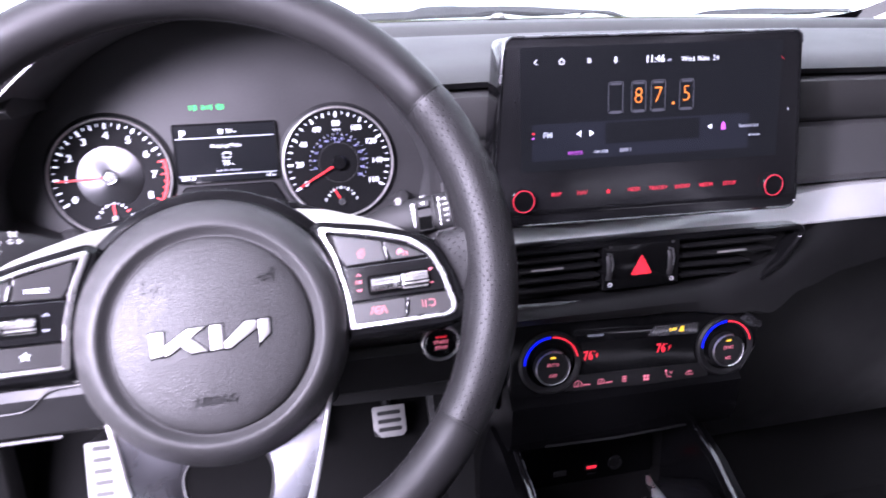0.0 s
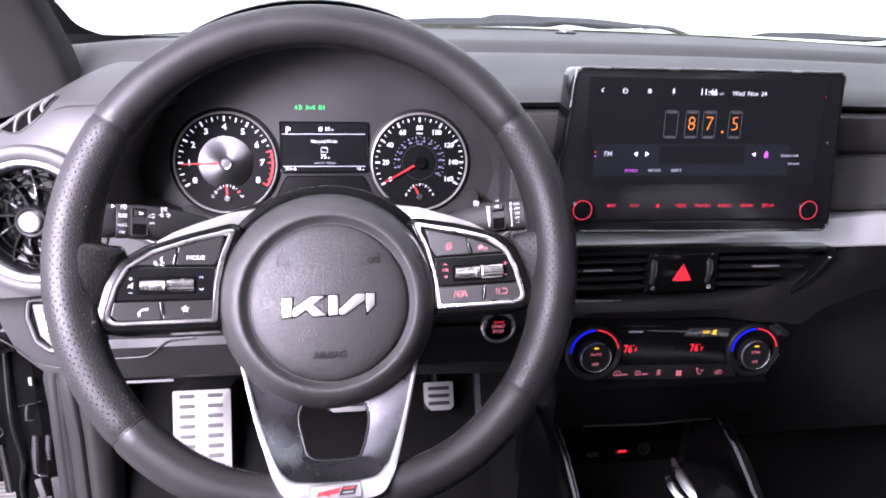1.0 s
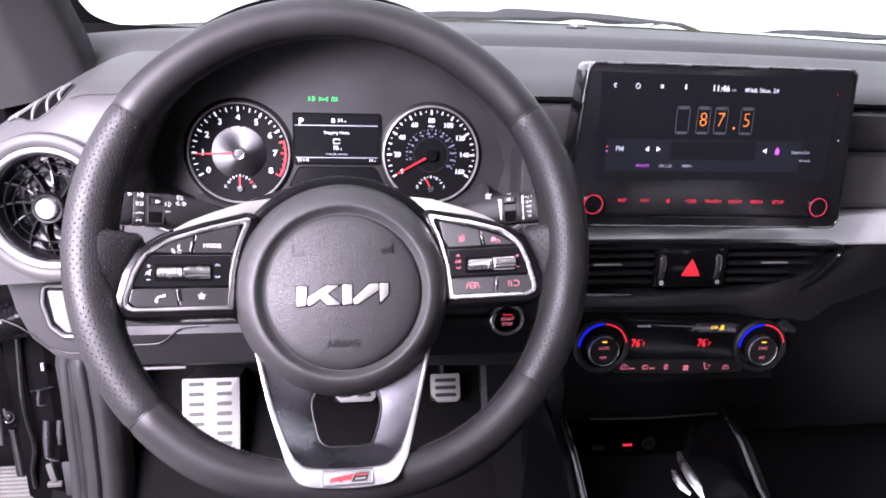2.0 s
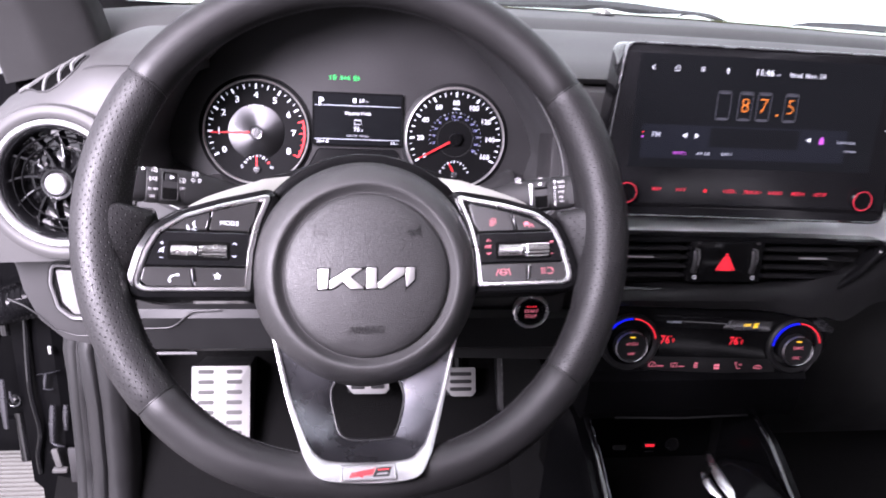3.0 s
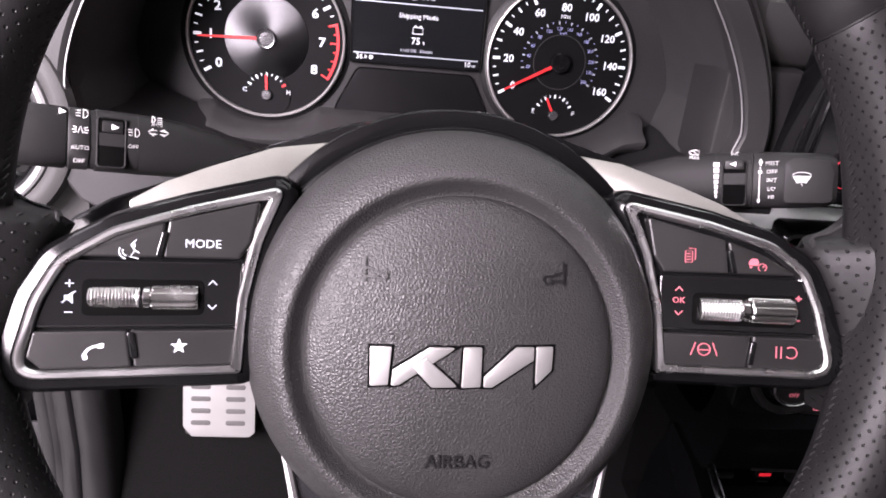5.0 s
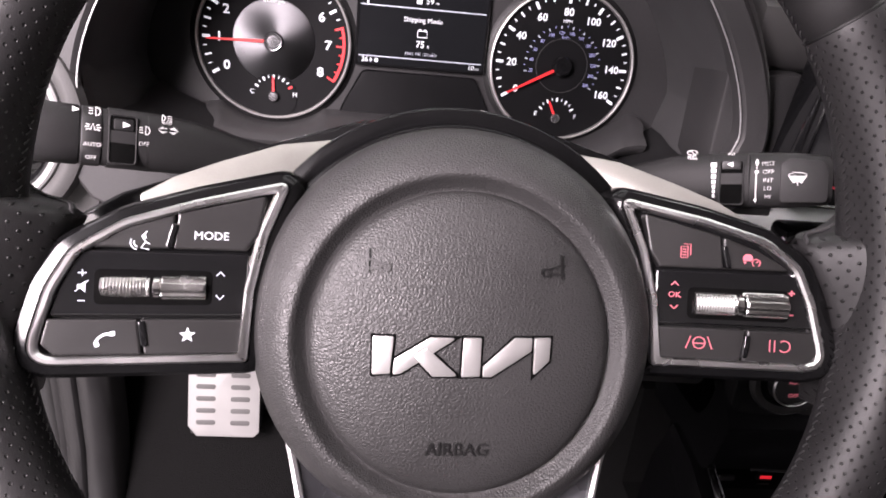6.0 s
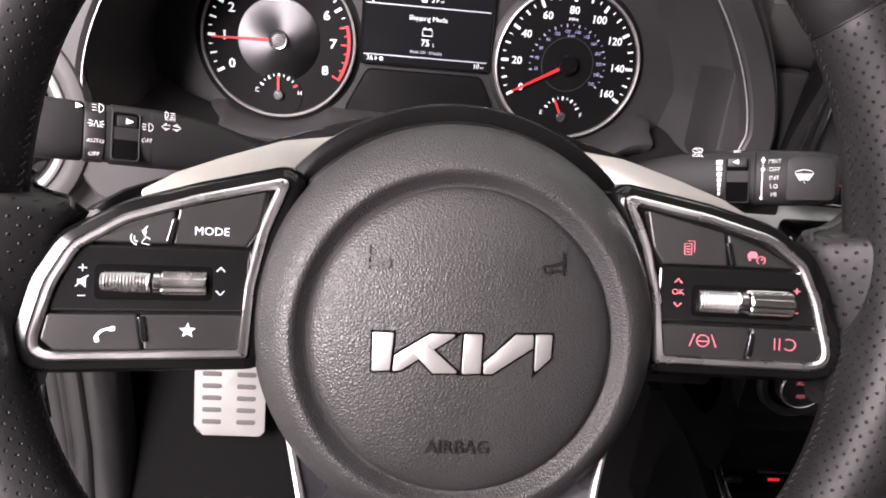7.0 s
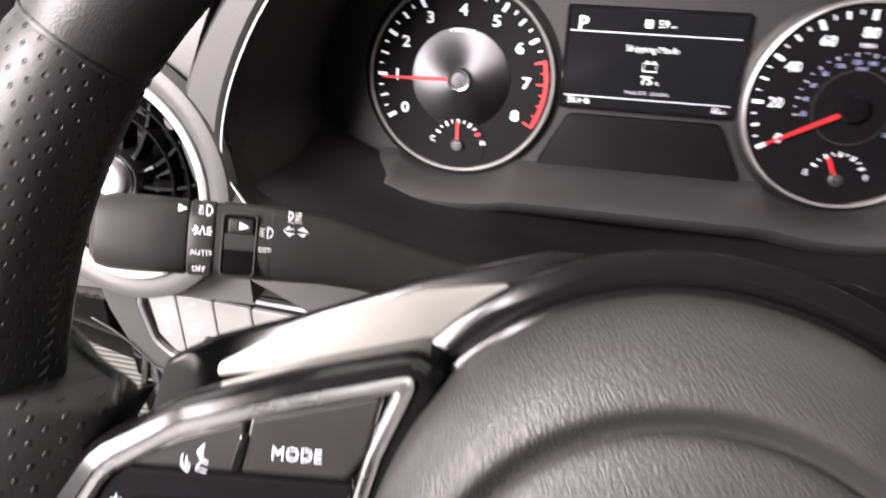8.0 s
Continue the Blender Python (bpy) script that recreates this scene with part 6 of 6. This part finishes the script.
fm = part("floor_mat", slab(rounded([(-205, -560), (175, -560), (190, 180), (150, 330), (-130, 350), (-205, 250)], 30), 0, 8, 3), MAT)
fm.location = (0, 0, FLOOR_Z * 0.001)
tagged(fm, "black textile floor mat on the footwell carpet", "floor mat")
film_m, film_nt, film_b = material("clear_plastic_film")
film_b.inputs["Roughness"].default_value = 0.08
film_b.inputs["Base Color"].default_value = (0.5, 0.5, 0.5, 1)
film_b.inputs["Alpha"].default_value = 0.07
bm = bmesh.new()
grid = []
for i in range(49):
    row = []
    for j in range(37):
        x, y = -250 + 190 * i / 48, 215 + (205 + 30 * noise.noise((i * 0.2, 5.0, 1.0))) * j / 36
        p = Vector((x * 0.011, y * 0.011, 0.3))
        z = 3 + 13 * abs(noise.noise(p)) + 8 * abs(noise.noise(p * 2.7)) + 3 * abs(noise.noise(p * 7))
        row.append(bm.verts.new((x + 14 * noise.noise(p * 1.3), y, z)))
    grid.append(row)
for a, b in zip(grid, grid[1:]):
    for k in range(36):
        bm.faces.new((a[k], b[k], b[k + 1], a[k + 1]))
sheet = part("plastic_film", bm, film_m)
sheet.location = (0, 0, FLOOR_Z * 0.001 + 0.009)
tagged(sheet, "crumpled clear plastic film on the floor mat", "plastic film")
cons = part("transmission_tunnel", extrude_profile([(-1100, FLOOR_Z), (330, FLOOR_Z), (560, 340), (560, 470), (300, 440), (290, 330), (-1100, 330)], (232, 500)), CARPET)
tagged(cons, "black carpeted tunnel beside the footwell", "tunnel", kind="structure")
fw = part("firewall", block(1480, 20, 420, CX, 640, 640), CARPET)
tagged(fw, "dark firewall behind the dashboard", "wall", kind="structure")

# ---- the driver's door opening ----
jamb = [(224, 560, -1, 0), (208, 530, -1, 0), (204, 470, -1, 0), (200, 400, -1, 0.05), (188, 345, -0.94, 0.34), (165, 302, -0.8, 0.6), (130, 272, -0.45, 0.9), (80, 258, -0.1, 1), (-60, 254, 0, 1), (-900, 254, 0, 1)]
prof = [(x - 10, d) for x, d in [(-277, -30), (-276, -2), (-272, 1), (-266, 1.5), (-262, 0.5), (-260.5, 2), (-259, 6.5), (-254, 9), (-248, 8.4), (-246, 6.4), (-245.2, 3.4), (-244.4, 6.2), (-238, 9.5), (-230, 8), (-225, 3), (-222, -6), (-221, -30)]]


def outward(p):
    """The door opening flares outwards and ahead of the dash end."""
    x, y, z = p
    return (-13 + (x + 13) * 1.33, -445 + (y + 445) * 1.33, max(869 + (z - 869) * 1.33, 132 + 0.03 * (x + 400)))


FLARE = Matrix.Translation((-0.013, -0.445, 0.869)) @ Matrix.Scale(1.33, 4) @ Matrix.Translation((0.013, 0.445, -0.869))
kick = part("kick_panel", loops([[outward((x - 3 * (i < 2), y + ny * d, z + nz * d)) for x, d in prof] for i, (y, z, ny, nz) in enumerate(jamb)]), KICK)
tagged(kick, "folded dark grey kick and sill trim at the door opening", "trim", kind="structure")
seal = part("door_seal", tube([outward((-281, y + 3 * abs(ny), z)) for y, z, ny, nz in jamb], 8.5, 12), RUBBER)
tagged(seal, "black rubber door seal along the opening", "seal", kind="structure")
sidew = part("footwell_side", loops([[(-262, y, FLOOR_Z), (-262, y, 560), (-246, y, 560), (-232, y, FLOOR_Z)] for y in (216, 300, 420, 640)]), CARPET)
sidew.matrix_world = FLARE
tagged(sidew, "black carpeted footwell side", "wall", kind="structure")
sill = part("sill", extrude_profile([(-1100, 0), (480, 0), (480, 128), (-1100, 128)], spread(-425, -362, 2)), PAINT)
tagged(sill, "black painted door sill", "sill", kind="structure")
full = [(-290, 236), (-305, 226), (-345, 232), (-360, 300), (-470, 330), (-480, 420), (-290, 470)]
slim = [(-290, 236), (-305, 226), (-337, 232), (-341, 300), (-343, 360), (-343, 420), (-290, 470)]
post = part("door_post", loops([[(x, y, z) for x, y in (slim if z < 355 else full)] for z in (160, 300, 350, 360, 500, 700, 790)]), PAINT)
post.matrix_world = FLARE
tagged(post, "gloss black painted door post", "post", kind="structure")


def hinge(z):
    ob = thing("hinge", FLARE @ Matrix.Translation((-0.352, 0.250, z)), "black painted steel door hinge on the post", "hinge", "door hinges")
    part("leaf", block(10, 52, 46, 4, 24, 0, 3), PAINT, ob)
    part("leaf", block(46, 10, 40, -20, -2, 0, 3), PAINT, ob)
    part("pin", tube([(-2, -6, -30), (-2, -6, 30)], 6, 12), GLOSS, ob)
    for y in (12, 36):
        part("bolt", lathe([(6, 0), (6, 5), (4, 6), (0, 6)], 6, x=4, y=y), GLOSS, ob)
    return ob


def hose(pts, r):
    ob = thing("cable", FLARE, "glossy black cable clipped to the door post", "cable")
    part("sleeve", tube(smooth_path(pts, 6), r, 8), GLOSS, ob)


hose([(-326, 226, 560), (-330, 222, 480), (-327, 223, 430), (-333, 224, 400), (-336, 230, 372)], 3.0)
hose([(-372, 262, 520), (-392, 250, 440), (-396, 250, 410), (-388, 262, 385), (-376, 276, 374)], 3.4)
hinge(0.56)
hinge(0.41)


def grommet(x, y, z, r):
    ob = thing("grommet", FLARE @ Matrix.Translation((x, y, z)) @ Matrix.Rotation(radians(75), 4, "X"), "glossy black rubber grommet on the door post", "grommet", "door post grommets")
    part("rim", lathe([(r, -3), (r, 1), (r * 0.86, 2.6), (r * 0.7, 2.2), (r * 0.64, 1)], 28), GLOSS, ob)
    part("dome", lathe([(r * 0.66, 0), (r * 0.5, 1.8), (r * 0.25, 2.8), (0, 3.1)], 28), GLOSS, ob)


for x, y, z, r in ((-0.418, 0.312, 0.452, 11), (-0.388, 0.306, 0.415, 8), (-0.452, 0.322, 0.40, 9), (-0.372, 0.300, 0.505, 7)):
    grommet(x, y, z, r)
boot = thing("cable_boot", Matrix.Translation((-0.42, 0.415, 0.49)), "ribbed black rubber cable boot at the door", "cable boot")
line = smooth_path([(40, -8, 14), (18, -10, 8), (-10, -8, -2), (-50, 4, -18), (-110, 24, -34)], 8)
part("bellows", tube(line, [27 - 0.25 * k if k % 2 else 21 - 0.2 * k for k in range(len(line))], 20), GLOSS, boot)


def bracket(name, m, label, bars, mat):
    """A small piece on the post: flat metal bars, each from one point to another."""
    ob = thing(name, m, label, name.replace("_", " "))
    for p, q, w in bars:
        part("flange", tube([p, tuple((Vector(p) + Vector(q)) / 2 + Vector((0, -1.5, 0))), q], [w * 0.8, w, w * 0.7], 8, flat=0.35), mat, ob)
    return ob


# bright slivers of the gloss paint, modelled as metal bars
bracket("door_bracket", Matrix.Translation((-0.410, 0.436, 0.30)), "metal slivers drawn for highlights on the gloss door post", [((3, 0, 28), (-4, 0, -31), 4.5), ((19, 2, 27), (15, 2, -13), 4.0), ((-4, 0, -31), (12, -2, -36), 3.0)], SPOKE)
bracket("door_bracket", Matrix.Translation((-0.405, 0.438, 0.376)), "L-shaped metal bracket on the door post", [((-16, 0, -2), (14, -2, 5), 2.2), ((-6, 0, -2), (-10, 0, -24), 2.0), ((-12, 0, -24), (2, -1, -24), 1.6)], SPOKE)
bracket("check_strap", Matrix.Translation((-0.457, 0.436, 0.341)), "metal slivers drawn for highlights at the post's outer side", [((-1, 0, 9), (1, 0, -9), 2.0), ((-10, 2, 26), (-14, 2, -50), 5.0)], SPOKE)
clip = thing("trim_clip", Matrix.Translation((-0.409, 0.432, 0.246)), "pale plastic trim clip by the sill", "trim clip")
part("clip_body", block(9, 6, 30, 0, 0, 0, 2.0, rot=Matrix.Rotation(radians(-8), 4, "Y")), SLOTGREY, clip)
part("clip_foot", block(20, 8, 7, 3, -2, -18, 2.0), SLOTGREY, clip)
plate = part("sill_cover", block(16, 5, 56, -385, 430, 236, 2.0), DASHGREY)
tagged(plate, "plain grey sill cover end beside the seal", "sill cover", kind="structure")
# a highlight dot on the paint, modelled as a chrome head
nut = thing("screw", Matrix.Translation((-0.4005, 0.437, 0.411)), "bright metal dot drawn for a highlight on the post", "screw")
part("head", block(5, 4, 12, 0, 0, 0, 1.2), CHROME, nut)
door = thing("car_door", FLARE @ Matrix.Translation((-0.40, 0.36, 0.25)) @ Matrix.Rotation(radians(-14), 4, "Z"), "open black driver's door seen at its hinge end", "car door")
part("door_skin", loops([[(-1050, y, z), (-60, y + 6, z), (-60, y + 60, z), (-1050, y + 70, z)] for y, z in ((30, 28), (0, 100), (-6, 400), (6, 640), (30, 660))]), PAINT, door)
part("door_card", loops([[(-1000, y, z), (-90, y, z), (-90, y + 40, z), (-1000, y + 40, z)] for y, z in ((-10, 110), (-44, 160), (-36, 380), (-60, 440), (-30, 600))]), PAINT, door, "dark moulded door lining")
part("door_edge", tube([(-58, 20, z) for z in (70, 200, 420, 640)], 6, 10), RUBBER, door)

# ---- windscreen wipers and dash sensor ----
def wiper(line, under, claws):
    """line: x, foot and head of the blade; under: the arm's x and height; claws: where arm and blade meet."""
    ob = thing("windscreen_wiper", shell, "black windscreen wiper arm and blade outside the glass", "wiper", "windscreen wipers")
    bow = lambda x: 990 - 130 * ((x - CX) / 700) ** 2
    rings = []
    for p in smooth_path(line, 4):
        x, lo, hi = p
        d = 5 + 0.35 * (hi - lo)
        rings.append([(x, bow(x) - d, lo), (x, bow(x) - d - 1, lo + 0.35 * (hi - lo)), (x, bow(x) - 0.4 * d, lo + 0.55 * (hi - lo)), (x, bow(x) + 1, hi), (x, bow(x) + d, hi - 1), (x, bow(x) + d, lo)])
    part("blade", loops(rings), HAZED, ob, "black blade with a spoiler, greyed for haze through the glass")
    pts = smooth_path(under, 5)
    part("arm", tube([(p.x, bow(p.x) - 6, p.y) for p in pts], [2.6 - 1.0 * k / len(pts) for k in range(len(pts))], 8), HAZED, ob)
    for x, z in claws:
        part("claw", block(26, 8, 9, x, bow(x) + 6, z, 2.0, rot=Matrix.Rotation(radians(12), 4, "Y")), MATTE, ob)
    return ob


wiper([(90, 868, 880), (160, 869, 886), (212, 871.5, 889.7), (277, 873, 891.5), (307, 874, 892.6), (331, 874, 899), (383, 875.7, 899.7), (425, 877.4, 898), (465, 884, 898), (536, 880, 896), (593, 877.6, 892), (652, 881, 887.8), (697, 876, 885), (718, 873, 879), (741, 868, 871.6)], [(395, 871.7), (436, 877.4), (479, 884.4), (524, 880.3), (566, 876.2), (619, 871.3), (647, 880), (681, 882.3), (699, 875.2), (741, 869.9)], ((300, 883), (338, 884), (470, 889), (600, 884)))
wiper([(820, 863.9, 867.2), (863, 863.6, 874.3), (895, 863.6, 879.9), (932, 866, 880.4), (964, 864.4, 882.2), (1024, 865.4, 880.5), (1053, 867, 878.5), (1088, 869.6, 877.8), (1140, 868, 876)], [(922, 861.2), (954, 866.9), (979, 863.5), (1036, 857.5), (1063, 867), (1090, 870)], ((900, 871), (960, 873), (1030, 872)))
sens = thing("light_sensor", Matrix.Translation((0.402, 0.74, 0.8665)), "small grey light sensor dome on the dash top", "sensor")
part("base", lathe([(18, -4), (18, 1), (15, 3), (0, 3)], 32), MATTE, sens)
part("dome", lathe([(12, 2), (11.5, 6), (8, 9), (0, 10.5)], 32), SATIN, sens)

# ribbed floor tile outside the door, the car's shade put into its colours
tile = thing("ribbed_floor_tile", Matrix.Translation((-0.85, 0.55, -0.06)), "ribbed floor tile beside the car, darkened for its shade", "floor tile")
part("tile_base", slab(rect(900, 900, 0, 0, 6), 0, 6, 1), RUBBER, tile)
bm = bmesh.new()
for k in range(66):
    block(880, 7.5, 7, 0, -430 + 13.2 * k, 8, 1.5, bm)
rb = part("rib", bm, RIBTILE, tile)
rb["kind"] = "stuff"

# unseen plain walls that close the car; the side ones also block light
def wall(name, bm, label):
    return tagged(part(name, bm, DASH), label, "wall", kind="structure")


wall("wall_right", block(20, 1800, 1060, 1090, -350, 740), "unseen plain wall over the passenger doors and windows")
wall("wall_rear", block(1420, 20, 900, CX, -1250, 660), "unseen plain wall across the rear")
# added well forward so its edge shades the right of the wheel
wall("wall_left", block(20, 840, 1000, -330, -835, 720), "unseen plain wall that keeps lamp light off the rim's right")
